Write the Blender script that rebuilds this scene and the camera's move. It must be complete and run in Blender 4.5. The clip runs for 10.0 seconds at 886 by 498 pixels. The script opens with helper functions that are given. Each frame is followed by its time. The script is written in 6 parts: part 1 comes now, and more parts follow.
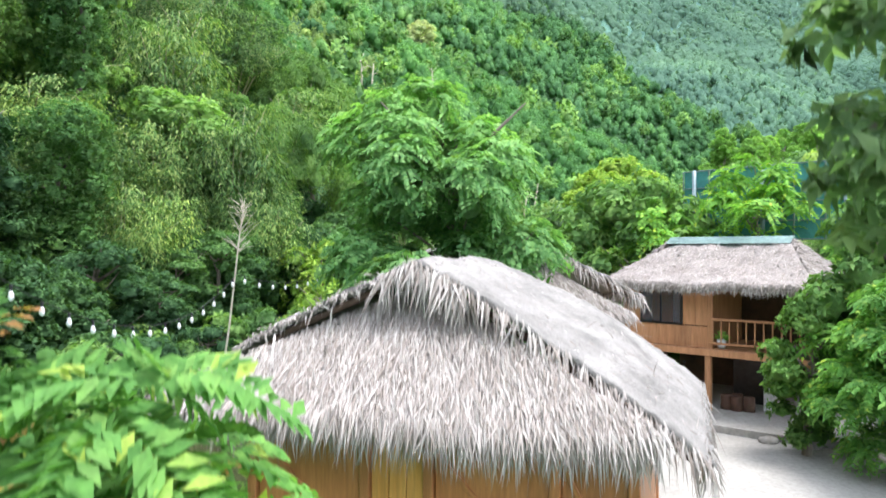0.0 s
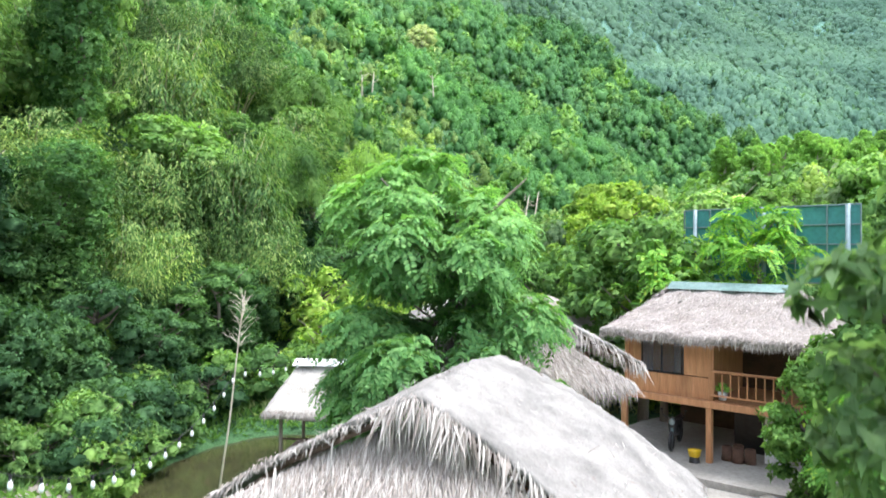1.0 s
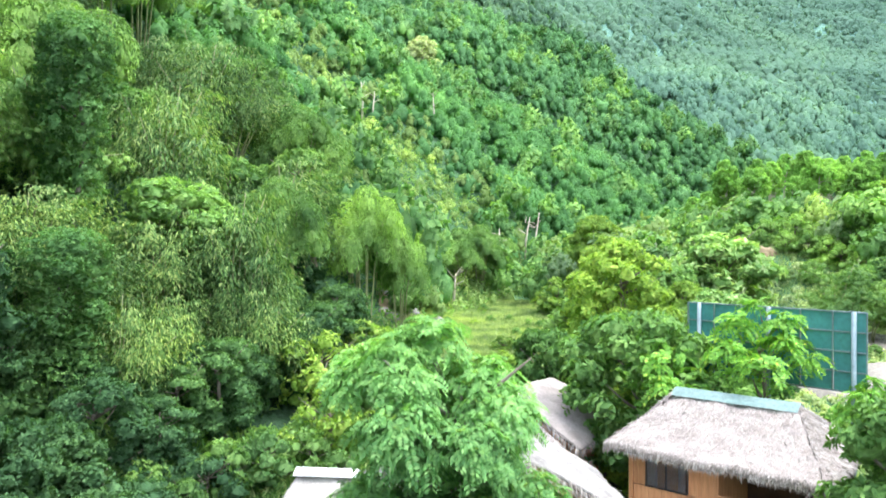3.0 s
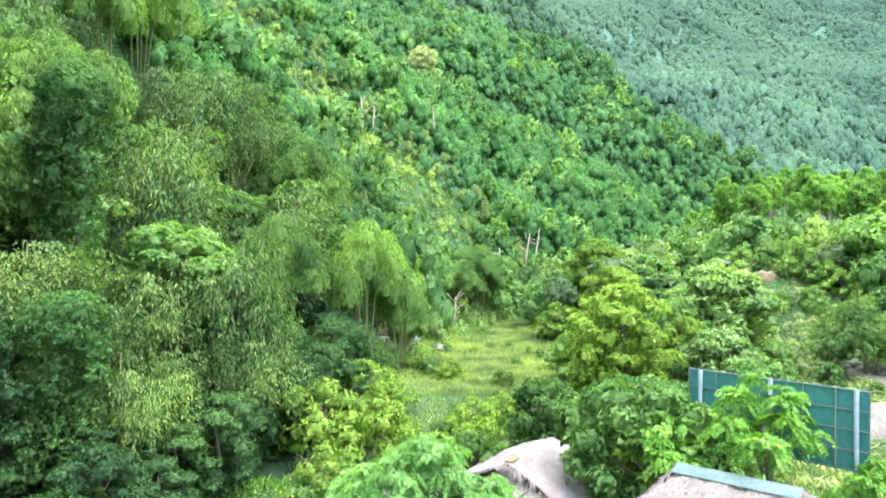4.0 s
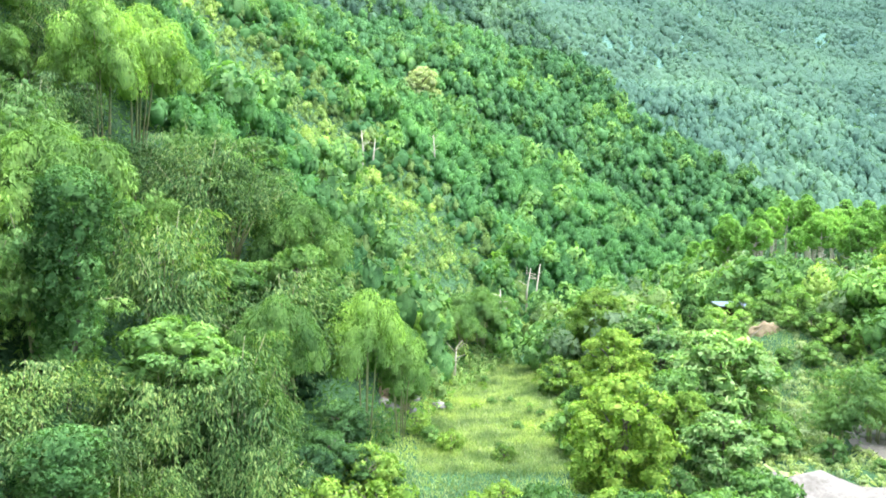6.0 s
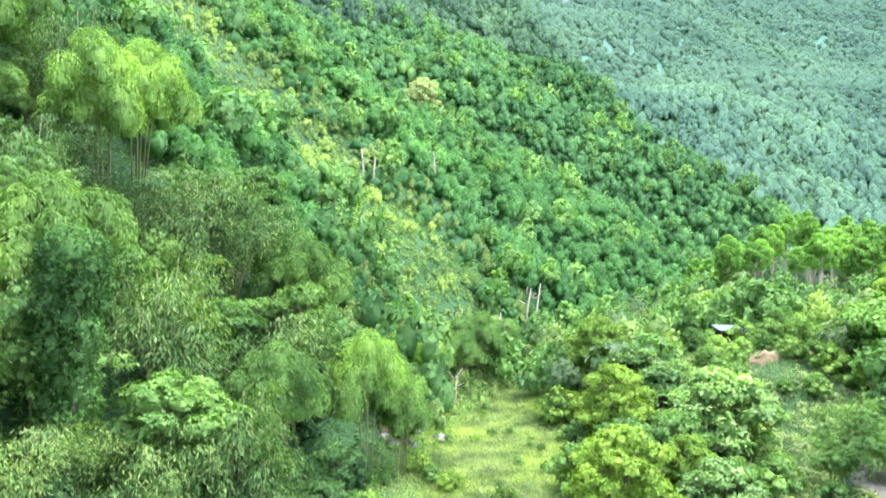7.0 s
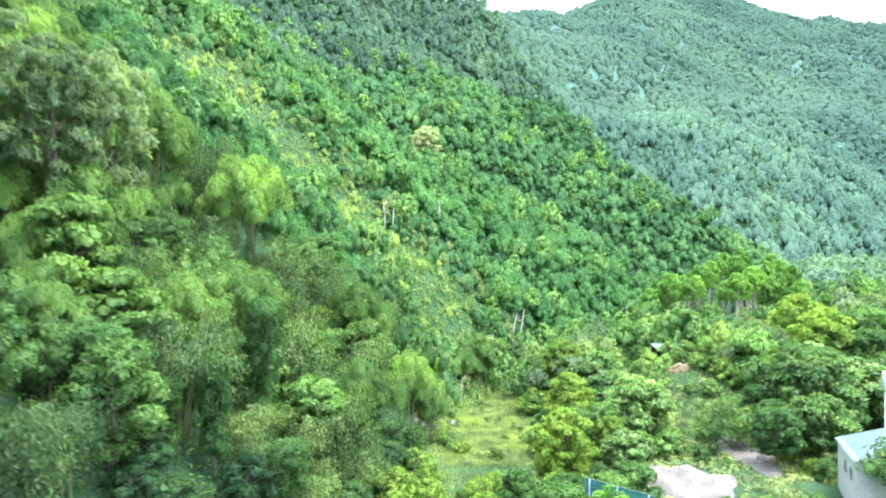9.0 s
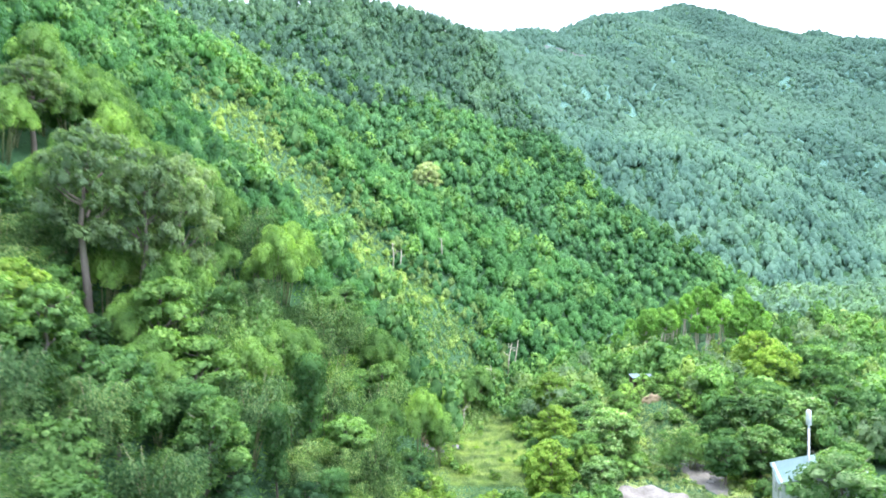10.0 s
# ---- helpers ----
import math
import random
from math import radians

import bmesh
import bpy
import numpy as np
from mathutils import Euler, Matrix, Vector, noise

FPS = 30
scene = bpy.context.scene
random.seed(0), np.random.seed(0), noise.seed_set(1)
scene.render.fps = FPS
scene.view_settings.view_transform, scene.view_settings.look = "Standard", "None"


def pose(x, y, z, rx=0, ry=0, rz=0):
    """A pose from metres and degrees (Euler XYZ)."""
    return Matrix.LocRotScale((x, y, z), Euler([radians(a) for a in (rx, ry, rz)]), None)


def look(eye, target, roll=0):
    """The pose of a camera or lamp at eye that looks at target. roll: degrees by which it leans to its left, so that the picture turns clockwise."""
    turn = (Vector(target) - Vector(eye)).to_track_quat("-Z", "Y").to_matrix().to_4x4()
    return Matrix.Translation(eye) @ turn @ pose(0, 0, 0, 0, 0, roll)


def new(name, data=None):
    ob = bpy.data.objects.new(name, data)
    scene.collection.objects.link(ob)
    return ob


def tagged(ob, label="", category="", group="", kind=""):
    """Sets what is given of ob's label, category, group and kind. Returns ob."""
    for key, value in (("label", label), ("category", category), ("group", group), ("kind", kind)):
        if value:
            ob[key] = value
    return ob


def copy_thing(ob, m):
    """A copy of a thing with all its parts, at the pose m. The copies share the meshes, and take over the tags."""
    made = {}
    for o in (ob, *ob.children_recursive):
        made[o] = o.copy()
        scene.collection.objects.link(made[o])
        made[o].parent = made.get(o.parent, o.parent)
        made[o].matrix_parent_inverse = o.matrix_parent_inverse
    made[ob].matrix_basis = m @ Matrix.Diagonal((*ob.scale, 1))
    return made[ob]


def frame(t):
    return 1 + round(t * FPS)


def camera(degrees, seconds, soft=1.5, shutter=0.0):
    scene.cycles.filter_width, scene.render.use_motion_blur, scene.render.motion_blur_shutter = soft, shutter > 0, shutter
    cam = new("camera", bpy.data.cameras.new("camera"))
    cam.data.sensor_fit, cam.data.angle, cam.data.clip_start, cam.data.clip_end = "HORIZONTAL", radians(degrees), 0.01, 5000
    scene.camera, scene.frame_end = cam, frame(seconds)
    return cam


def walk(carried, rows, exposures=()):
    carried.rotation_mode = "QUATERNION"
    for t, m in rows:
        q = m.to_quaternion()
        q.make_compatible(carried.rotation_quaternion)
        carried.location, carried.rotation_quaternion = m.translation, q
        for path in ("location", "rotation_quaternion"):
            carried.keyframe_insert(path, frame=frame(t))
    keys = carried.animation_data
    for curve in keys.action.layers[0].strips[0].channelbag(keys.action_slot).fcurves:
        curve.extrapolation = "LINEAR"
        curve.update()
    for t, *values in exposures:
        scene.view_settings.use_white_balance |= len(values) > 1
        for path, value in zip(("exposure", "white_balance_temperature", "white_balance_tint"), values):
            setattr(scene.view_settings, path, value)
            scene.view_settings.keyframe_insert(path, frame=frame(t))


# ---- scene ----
cam = camera(64.0, 10.0, soft=1.68, shutter=0.5)
METRES, EYE, TILT, LEAN, TURN = 67.0, 5.6, 0.0, 0.0, 0.0
ROWS = [
    (0.0, 0.0, 0.0, 0.0, 0.0, -0.0, 0.0),
    (0.5, -0.0001, 0.0002, 0.0116, 0.01, -0.04, 0.0),
    (1.0, -0.0001, 0.0005, 0.0232, 0.03, -0.09, 0.01),
    (1.5, -0.0003, 0.001, 0.0348, 0.03, -0.16, -0.01),
    (2.0, -0.0007, 0.0019, 0.0469, 0.04, -0.18, -0.03),
    (2.5, -0.0009, 0.003, 0.0608, 0.05, -0.19, -0.03),
    (4.0, -0.0011, 0.0062, 0.1145, 0.05, -0.15, -0.07),
    (4.5, -0.0012, 0.0076, 0.1351, 0.05, -0.1, -0.09),
    (5.0, -0.0014, 0.0085, 0.1559, 0.05, -0.07, -0.1),
    (5.5, -0.0018, 0.0093, 0.1765, 0.06, -0.04, -0.1),
    (7.0, -0.0026, 0.0122, 0.2391, 0.07, -0.04, -0.12),
    (7.5, -0.0045, -0.0642, 0.2703, 0.06, -0.12, -0.21),
    (8.0, -0.0159, -0.1932, 0.2761, -0.21, -0.16, -0.29),
    (8.5, -0.0307, -0.3246, 0.2839, -0.45, 0.22, -0.35),
    (9.0, -0.0451, -0.4544, 0.3139, -0.67, 0.65, -0.36),
    (9.5, -0.0594, -0.5828, 0.3657, -0.86, 0.92, -0.36),
    (10.0, -0.0741, -0.7147, 0.4182, -1.04, 1.12, -0.36),
]
walk(cam, [(t, pose(0, 0, EYE, TILT, LEAN, TURN) @ pose(METRES * x, METRES * y, METRES * z, 90 + pitch, roll, yaw)) for t, x, y, z, yaw, pitch, roll in ROWS],
     exposures=[(0.0, 1.3, 6020, 15), (1.0, 1.38, 6000, 14), (2.5, 1.62, 5960, 14), (4.0, 1.6, 5920, 13), (5.0, 1.68, 5860, 13), (7.0, 1.76, 5830, 15), (8.5, 1.77, 5740, 18), (10.0, 1.58, 5560, 19)])

# ---- light ----
SUN_EL, SUN_AZ = 73.0, 105.0          # high sun behind thin cloud, from the right
world = bpy.data.worlds.new("sky")
scene.world = world
world.use_nodes = True
wn = world.node_tree
sky = wn.nodes.new("ShaderNodeTexSky")
sky.sky_type = "NISHITA"
sky.sun_disc = False
sky.sun_elevation = radians(SUN_EL)
sky.sun_rotation = radians(180 - SUN_AZ)
sky.air_density, sky.dust_density, sky.ozone_density = 1.0, 7.0, 1.0
wn.nodes["Background"].inputs["Strength"].default_value = 0.15
cloud = wn.nodes.new("ShaderNodeMix")          # thin bright overcast over the clear sky
cloud.data_type = "RGBA"
cloud.inputs[0].default_value = 0.6
cloud.inputs[7].default_value = (8.2, 8.6, 9.0, 1)
wn.links.new(sky.outputs[0], cloud.inputs[6])
wn.links.new(cloud.outputs[2], wn.nodes["Background"].inputs["Color"])
sun = new("sun", bpy.data.lights.new("sun", "SUN"))
sun.data.energy, sun.data.angle, sun.data.color = 1.7, radians(24), (1.0, 0.96, 0.88)
az = radians(SUN_AZ)
sun.matrix_world = look((60 * math.sin(az), -60 * math.cos(az), 60 * math.tan(radians(SUN_EL))), (0, 0, 0))

# ---- materials ----


def material(name):
    m = bpy.data.materials.new(name)
    m.use_nodes = True
    nt = m.node_tree
    bs = nt.nodes["Principled BSDF"]
    return m, nt, bs


def node(nt, kind, **kw):
    n = nt.nodes.new(kind)
    for k, v in kw.items():
        n.inputs[k.replace("_", " ")].default_value = v
    return n


def ramp(nt, fac, stops):
    r = nt.nodes.new("ShaderNodeValToRGB")
    els = r.color_ramp.elements
    while len(els) < len(stops):
        els.new(0.5)
    for e, (p, c) in zip(els, stops):
        e.position, e.color = p, (*c, 1)
    nt.links.new(fac, r.inputs[0])
    return r.outputs[0]


def mix(nt, fac, a, b, blend="MIX"):
    n = nt.nodes.new("ShaderNodeMix")
    n.data_type, n.blend_type = "RGBA", blend
    for sock, v in ((n.inputs[0], fac), (n.inputs[6], a), (n.inputs[7], b)):
        if isinstance(v, (int, float)):
            sock.default_value = v
        elif isinstance(v, tuple):
            sock.default_value = (*v, 1)
        else:
            nt.links.new(v, sock)
    return n.outputs[2]


def bump(nt, bs, height, strength, distance):
    b = node(nt, "ShaderNodeBump", Strength=strength, Distance=distance)
    nt.links.new(height, b.inputs["Height"])
    nt.links.new(b.outputs[0], bs.inputs["Normal"])


def noise_tex(nt, scale, detail=4.0, rough=0.55, coord="Object", stretch=None):
    tc = nt.nodes.new("ShaderNodeTexCoord")
    n = node(nt, "ShaderNodeTexNoise", Scale=scale, Detail=detail, Roughness=rough)
    src = tc.outputs[coord]
    if stretch:
        mp = nt.nodes.new("ShaderNodeMapping")
        mp.inputs["Scale"].default_value = stretch
        nt.links.new(src, mp.inputs[0])
        src = mp.outputs[0]
    nt.links.new(src, n.inputs["Vector"])
    return n.outputs[0]


def leaf_material(name, dark, mid, light, patch=0.18, gloss=0.62, through_light=0.38, young=None, relief=5.0, vary=1.0, spread=0.75, fleck=1.0, single=1.0):
    """Foliage: each leaf has its own shade, and patches of several metres drift in tone."""
    m, nt, bs = material(name)
    mid = (mid[0] * 1.19, mid[1], mid[2] * 1.14)
    dark, light = (tuple(b + (a * g - b) * spread for a, b, g in zip(c, mid, (1.19, 1.0, 1.14))) for c in (dark, light))
    geo = nt.nodes.new("ShaderNodeNewGeometry")
    info = nt.nodes.new("ShaderNodeObjectInfo")
    col = ramp(nt, geo.outputs["Random Per Island"], [(0.0, dark), (0.5, mid), (0.93 if young else 1.0, light)] + ([(1.0, young)] if young else []))
    pos = node(nt, "ShaderNodeTexNoise", Scale=patch, Detail=2.0)
    nt.links.new(geo.outputs["Position"], pos.inputs["Vector"])

    def toned(*c):
        return tuple(1 + (v - 1) * vary for v in c)
    tone = ramp(nt, pos.outputs[0], [(0.34, toned(0.58, 0.66, 0.64)), (0.5, (1, 1, 1)), (0.66, toned(1.3, 1.25, 1.08))])
    col = mix(nt, 1.0, col, tone, "MULTIPLY")
    wide = node(nt, "ShaderNodeTexNoise", Scale=patch * 0.22, Detail=2.0)
    nt.links.new(geo.outputs["Position"], wide.inputs["Vector"])
    drift = ramp(nt, wide.outputs[0], [(0.36, toned(0.68, 0.74, 0.72)), (0.5, (1, 1, 1)), (0.64, toned(1.26, 1.2, 1.0))])
    col = mix(nt, 1.0, col, drift, "MULTIPLY")
    own = ramp(nt, info.outputs["Random"], [(0.0, (1 - 0.3 * single, 1 - 0.25 * single, 1 - 0.32 * single)), (0.5, (1, 1, 1)), (1.0, (1 + 0.25 * single, 1 + 0.18 * single, 1 + 0.02 * single))])
    col = mix(nt, 1.0, col, own, "MULTIPLY")
    fine = node(nt, "ShaderNodeTexNoise", Scale=relief, Detail=3.0, Roughness=0.7)
    nt.links.new(geo.outputs["Position"], fine.inputs["Vector"])
    speck = ramp(nt, fine.outputs[0], [(0.36, (1 - 0.24 * fleck, 1 - 0.22 * fleck, 1 - 0.22 * fleck)), (0.5, (1, 1, 1)), (0.64, (1 + 0.16 * fleck, 1 + 0.14 * fleck, 1 + 0.07 * fleck))])
    col = mix(nt, 1.0, col, speck, "MULTIPLY")
    nt.links.new(col, bs.inputs["Base Color"])
    bs.inputs["Roughness"].default_value = gloss
    bs.inputs["Specular IOR Level"].default_value = 0.12
    bump(nt, bs, fine.outputs[0], 0.45, 0.6 / relief)
    tr = nt.nodes.new("ShaderNodeBsdfTranslucent")
    warm = mix(nt, 1.0, col, (1.15, 1.25, 0.6), "MULTIPLY")
    nt.links.new(warm, tr.inputs[0])
    ms = nt.nodes.new("ShaderNodeMixShader")
    ms.inputs[0].default_value = through_light
    nt.links.new(bs.outputs[0], ms.inputs[1])
    nt.links.new(tr.outputs[0], ms.inputs[2])
    nt.links.new(ms.outputs[0], nt.nodes["Material Output"].inputs[0])
    return m


def rough_material(name, a, b, scale, roughness=0.85, relief=0.3, distance=0.02, stretch=None, fine=None, coord="Object", metal=0.0, own=0.0):
    m, nt, bs = material(name)
    big = noise_tex(nt, scale, 3.0, 0.6, coord, stretch)
    small = noise_tex(nt, fine or scale * 9, 5.0, 0.65, coord, stretch)
    col = mix(nt, ramp(nt, big, [(0.3, (0, 0, 0)), (0.7, (1, 1, 1))]), a, b)
    grain = ramp(nt, small, [(0.25, (0.62, 0.62, 0.62)), (0.55, (1, 1, 1)), (0.8, (1.18, 1.18, 1.18))])
    col = mix(nt, 0.8, col, mix(nt, 1.0, col, grain, "MULTIPLY"))
    if own:
        info = nt.nodes.new("ShaderNodeObjectInfo")
        tint = ramp(nt, info.outputs["Random"], [(0.0, (1 - own,) * 3), (1.0, (1 + own,) * 3)])
        col = mix(nt, 1.0, col, tint, "MULTIPLY")
    nt.links.new(col, bs.inputs["Base Color"])
    bs.inputs["Roughness"].default_value = roughness
    bs.inputs["Metallic"].default_value = metal
    bump(nt, bs, small, relief, distance)
    return m


BAMBOO = leaf_material("bamboo_leaf", (0.1, 0.25, 0.065), (0.165, 0.36, 0.1), (0.26, 0.48, 0.15))
BAMBOO_PALE = leaf_material("pale_bamboo_leaf", (0.035, 0.1, 0.035), (0.11, 0.262, 0.082), (0.25, 0.41, 0.15), spread=1.0)
BROAD = leaf_material("broad_leaf", (0.065, 0.18, 0.055), (0.118, 0.29, 0.085), (0.205, 0.42, 0.135))
# dark leaf; its colour also stands in for deep shade at the slope's foot
BROAD_DARK = leaf_material("dark_broad_leaf", (0.03, 0.09, 0.034), (0.052, 0.148, 0.056), (0.1, 0.24, 0.09))
FRESH = leaf_material("fresh_leaf", (0.08, 0.25, 0.06), (0.125, 0.345, 0.08), (0.2, 0.45, 0.11), young=(0.42, 0.55, 0.11))
YELLOWGREEN = leaf_material("yellow_green_leaf", (0.13, 0.3, 0.05), (0.21, 0.42, 0.07), (0.34, 0.54, 0.11), vary=0.5)
VINE = leaf_material("vine_leaf", (0.085, 0.22, 0.06), (0.148, 0.335, 0.09), (0.24, 0.455, 0.135))
HILL = leaf_material("hill_bamboo_leaf", (0.06, 0.2, 0.062), (0.1, 0.285, 0.095), (0.145, 0.37, 0.13), patch=0.12, gloss=0.7, relief=2.6, vary=0.75, spread=0.75)
# bamboo leaf shifted towards blue: haze painted in, slight here, stronger on the crest
HILL_UPPER_HAZE = leaf_material("upper_haze_leaf", (0.075, 0.215, 0.082), (0.112, 0.295, 0.118), (0.155, 0.37, 0.155), patch=0.1, gloss=0.8, relief=2.0, vary=0.75, spread=0.7)
HILL_CREST_HAZE = leaf_material("crest_haze_leaf", (0.12, 0.255, 0.165), (0.16, 0.325, 0.21), (0.195, 0.385, 0.255), patch=0.08, gloss=0.8, relief=2.0, vary=0.7, spread=0.65)
LARGE = leaf_material("large_bright_leaf", (0.12, 0.3, 0.08), (0.21, 0.43, 0.13), (0.36, 0.57, 0.24), spread=1.0)
SCRUB = leaf_material("slope_scrub_leaf", (0.175, 0.34, 0.095), (0.235, 0.41, 0.125), (0.31, 0.49, 0.17), vary=0.6, patch=0.15, gloss=0.7, relief=3.0, spread=0.5)
# distance haze over the far mountain is mixed into this leaf colour
FAR_HAZE = leaf_material("far_haze_leaf", (0.135, 0.295, 0.215), (0.155, 0.322, 0.237), (0.172, 0.346, 0.257), patch=0.012, gloss=0.9, relief=0.4, vary=0.5, through_light=0.5, spread=0.3, fleck=0.15)
# same haze tint in the colour, between the crest's and the far mountain's
MIDFAR_HAZE = leaf_material("middle_haze_leaf", (0.085, 0.212, 0.148), (0.103, 0.242, 0.168), (0.123, 0.275, 0.19), patch=0.06, gloss=0.8, relief=1.5, vary=0.6, fleck=0.6)
GARDEN = leaf_material("garden_leaf", (0.17, 0.35, 0.14), (0.26, 0.46, 0.2), (0.37, 0.58, 0.29), through_light=0.5)
GROVE = leaf_material("grove_leaf", (0.17, 0.42, 0.08), (0.235, 0.52, 0.115), (0.31, 0.6, 0.15), vary=0.3, through_light=0.45)
PLUME = leaf_material("plume_bamboo_leaf", (0.11, 0.26, 0.065), (0.17, 0.37, 0.095), (0.25, 0.48, 0.135), patch=0.3)
FEATHER = leaf_material("feather_leaf", (0.085, 0.25, 0.08), (0.14, 0.36, 0.11), (0.22, 0.46, 0.155))
CREEPER = leaf_material("creeper_leaf", (0.09, 0.25, 0.075), (0.145, 0.36, 0.105), (0.22, 0.46, 0.15))
GREYGREEN = leaf_material("grey_green_leaf", (0.16, 0.3, 0.14), (0.235, 0.4, 0.195), (0.32, 0.5, 0.26), vary=0.6, through_light=0.5)
PALE = leaf_material("cream_leaf", (0.36, 0.52, 0.22), (0.45, 0.62, 0.29), (0.56, 0.74, 0.4), vary=0.2, single=0.0)

GRASS = leaf_material("grass_blade", (0.19, 0.34, 0.105), (0.285, 0.445, 0.165), (0.41, 0.54, 0.25), patch=0.4)
YOUNG = leaf_material("young_red_leaf", (0.4, 0.3, 0.08), (0.6, 0.33, 0.14), (0.62, 0.55, 0.09))
MEADOW = rough_material("meadow_turf", (0.2, 0.32, 0.1), (0.42, 0.42, 0.23), 0.5, 0.95, 0.6, 0.1, fine=5)
BARK = rough_material("bark", (0.16, 0.13, 0.1), (0.26, 0.23, 0.18), 3.0, stretch=(1, 1, 0.25))
STUMP = rough_material("brown_stump_wood", (0.09, 0.05, 0.035), (0.16, 0.09, 0.06), 3.0)
CULM = rough_material("bamboo_culm", (0.2, 0.24, 0.09), (0.33, 0.32, 0.16), 2.0, 0.5)
DRYWOOD = rough_material("dry_bamboo", (0.45, 0.4, 0.28), (0.62, 0.57, 0.45), 4.0, 0.6)
THATCH = rough_material("thatch_mat", (0.17, 0.163, 0.15), (0.34, 0.325, 0.3), 1.7, 0.95, 0.9, 0.03, fine=26)
THATCH_OLD = rough_material("old_thatch_mat", (0.25, 0.22, 0.2), (0.39, 0.355, 0.33), 1.3, 0.95, 1.0, 0.06, fine=14)
THATCH_PALE = rough_material("pale_thatch_mat", (0.36, 0.345, 0.31), (0.52, 0.5, 0.45), 1.7, 0.95, 0.9, 0.03, fine=26)
THATCH_UNDER = rough_material("thatch_underside", (0.1, 0.075, 0.05), (0.2, 0.15, 0.1), 3.0, 0.95)
WOOD = rough_material("varnished_wood", (0.36, 0.14, 0.042), (0.5, 0.215, 0.07), 1.2, 0.5, 0.15, 0.005, stretch=(6, 6, 0.6), fine=5, own=0.15)
WOOD_GOLD = rough_material("golden_wood", (0.6, 0.28, 0.06), (0.7, 0.37, 0.1), 1.2, 0.42, 0.15, 0.005, stretch=(6, 6, 0.5), fine=5, own=0.1)
HOUSE_WOOD = rough_material("faded_varnished_wood", (0.4, 0.19, 0.085), (0.53, 0.28, 0.135), 1.2, 0.55, 0.15, 0.005, stretch=(6, 6, 0.6), fine=5, own=0.15)
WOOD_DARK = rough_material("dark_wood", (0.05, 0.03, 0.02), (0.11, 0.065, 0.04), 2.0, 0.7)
CONCRETE = rough_material("worn_concrete", (0.27, 0.262, 0.235), (0.39, 0.38, 0.345), 0.5, 0.9, 0.3, 0.01, fine=9)
PLASTER = rough_material("pale_plaster", (0.6, 0.62, 0.62), (0.72, 0.74, 0.74), 1.0, 0.85, 0.1, 0.005)
SAND = rough_material("pale_sand", (0.17, 0.158, 0.13), (0.28, 0.262, 0.222), 0.5, 0.95, 0.7, 0.08, fine=4)
ROCK = rough_material("pale_rock", (0.2, 0.19, 0.17), (0.34, 0.325, 0.295), 1.2, 0.9, 0.6, 0.05)
# bare tan earth, with the distance haze mixed into its colour
SCAR = rough_material("cleared_hillside", (0.1, 0.15, 0.12), (0.16, 0.17, 0.135), 0.03, 0.95, 0.5, 0.5, fine=0.3)
TRACK = rough_material("worn_track", (0.26, 0.34, 0.13), (0.42, 0.4, 0.25), 0.9, 0.95, 0.5, 0.04, fine=7)
CLAY = rough_material("orange_clay", (0.2, 0.155, 0.08), (0.3, 0.235, 0.14), 0.8, 0.95, 0.6, 0.08)
TEAL = rough_material("teal_sheet", (0.06, 0.25, 0.24), (0.085, 0.32, 0.31), 0.7, 0.55, 0.05, 0.004, own=0.08)
TEAL_ROOF = rough_material("teal_roof_sheet", (0.27, 0.42, 0.4), (0.34, 0.49, 0.47), 0.8, 0.45, 0.1, 0.01)
STEEL = rough_material("galvanised_steel", (0.17, 0.24, 0.26), (0.26, 0.34, 0.36), 3.0, 0.45, 0.05, 0.003, metal=0.3)
SHED_ROOF = rough_material("pale_shed_sheet", (0.13, 0.19, 0.22), (0.2, 0.26, 0.29), 2.0, 0.5, 0.1, 0.01)
BLACK = rough_material("black_plastic", (0.012, 0.012, 0.014), (0.03, 0.03, 0.033), 6.0, 0.35)
YELLOW = rough_material("yellow_plastic", (0.75, 0.5, 0.01), (0.85, 0.6, 0.02), 3.0, 0.4)
CURTAIN = rough_material("blue_grey_curtain", (0.3, 0.38, 0.46), (0.45, 0.53, 0.6), 3.0, 0.9, stretch=(8, 8, 0.5))
WHITE = rough_material("white_paint", (0.66, 0.68, 0.69), (0.74, 0.75, 0.76), 0.8, 0.6, 0.05, 0.004)
CORD = rough_material("black_cord", (0.02, 0.02, 0.02), (0.04, 0.04, 0.04), 5.0, 0.6)

# panes and water
PANE, nt, bs = material("dark_window_glass")
bs.inputs["Base Color"].default_value = (0.6, 0.66, 0.7, 1)
bs.inputs["Roughness"].default_value = 0.05
bs.inputs["Transmission Weight"].default_value = 0.92
WATER, nt, bs = material("murky_water")
big = noise_tex(nt, 0.25, 3.0)
nt.links.new(mix(nt, big, (0.03, 0.034, 0.014), (0.06, 0.06, 0.028)), bs.inputs["Base Color"])
bs.inputs["Roughness"].default_value = 0.1
bump(nt, bs, noise_tex(nt, 1.5, 3.0), 0.12, 0.05)
BULB, nt, bs = material("white_bulb_glass")
bs.inputs["Base Color"].default_value = (0.85, 0.86, 0.84, 1)
bs.inputs["Roughness"].default_value = 0.15
# thatch blades: every blade its own straw shade
BLADE, nt, bs = material("thatch_blade")
geo = nt.nodes.new("ShaderNodeNewGeometry")
col = ramp(nt, geo.outputs["Random Per Island"], [(0.0, (0.23, 0.195, 0.165)), (0.35, (0.36, 0.325, 0.295)), (0.8, (0.46, 0.43, 0.395)), (1.0, (0.58, 0.55, 0.51))])
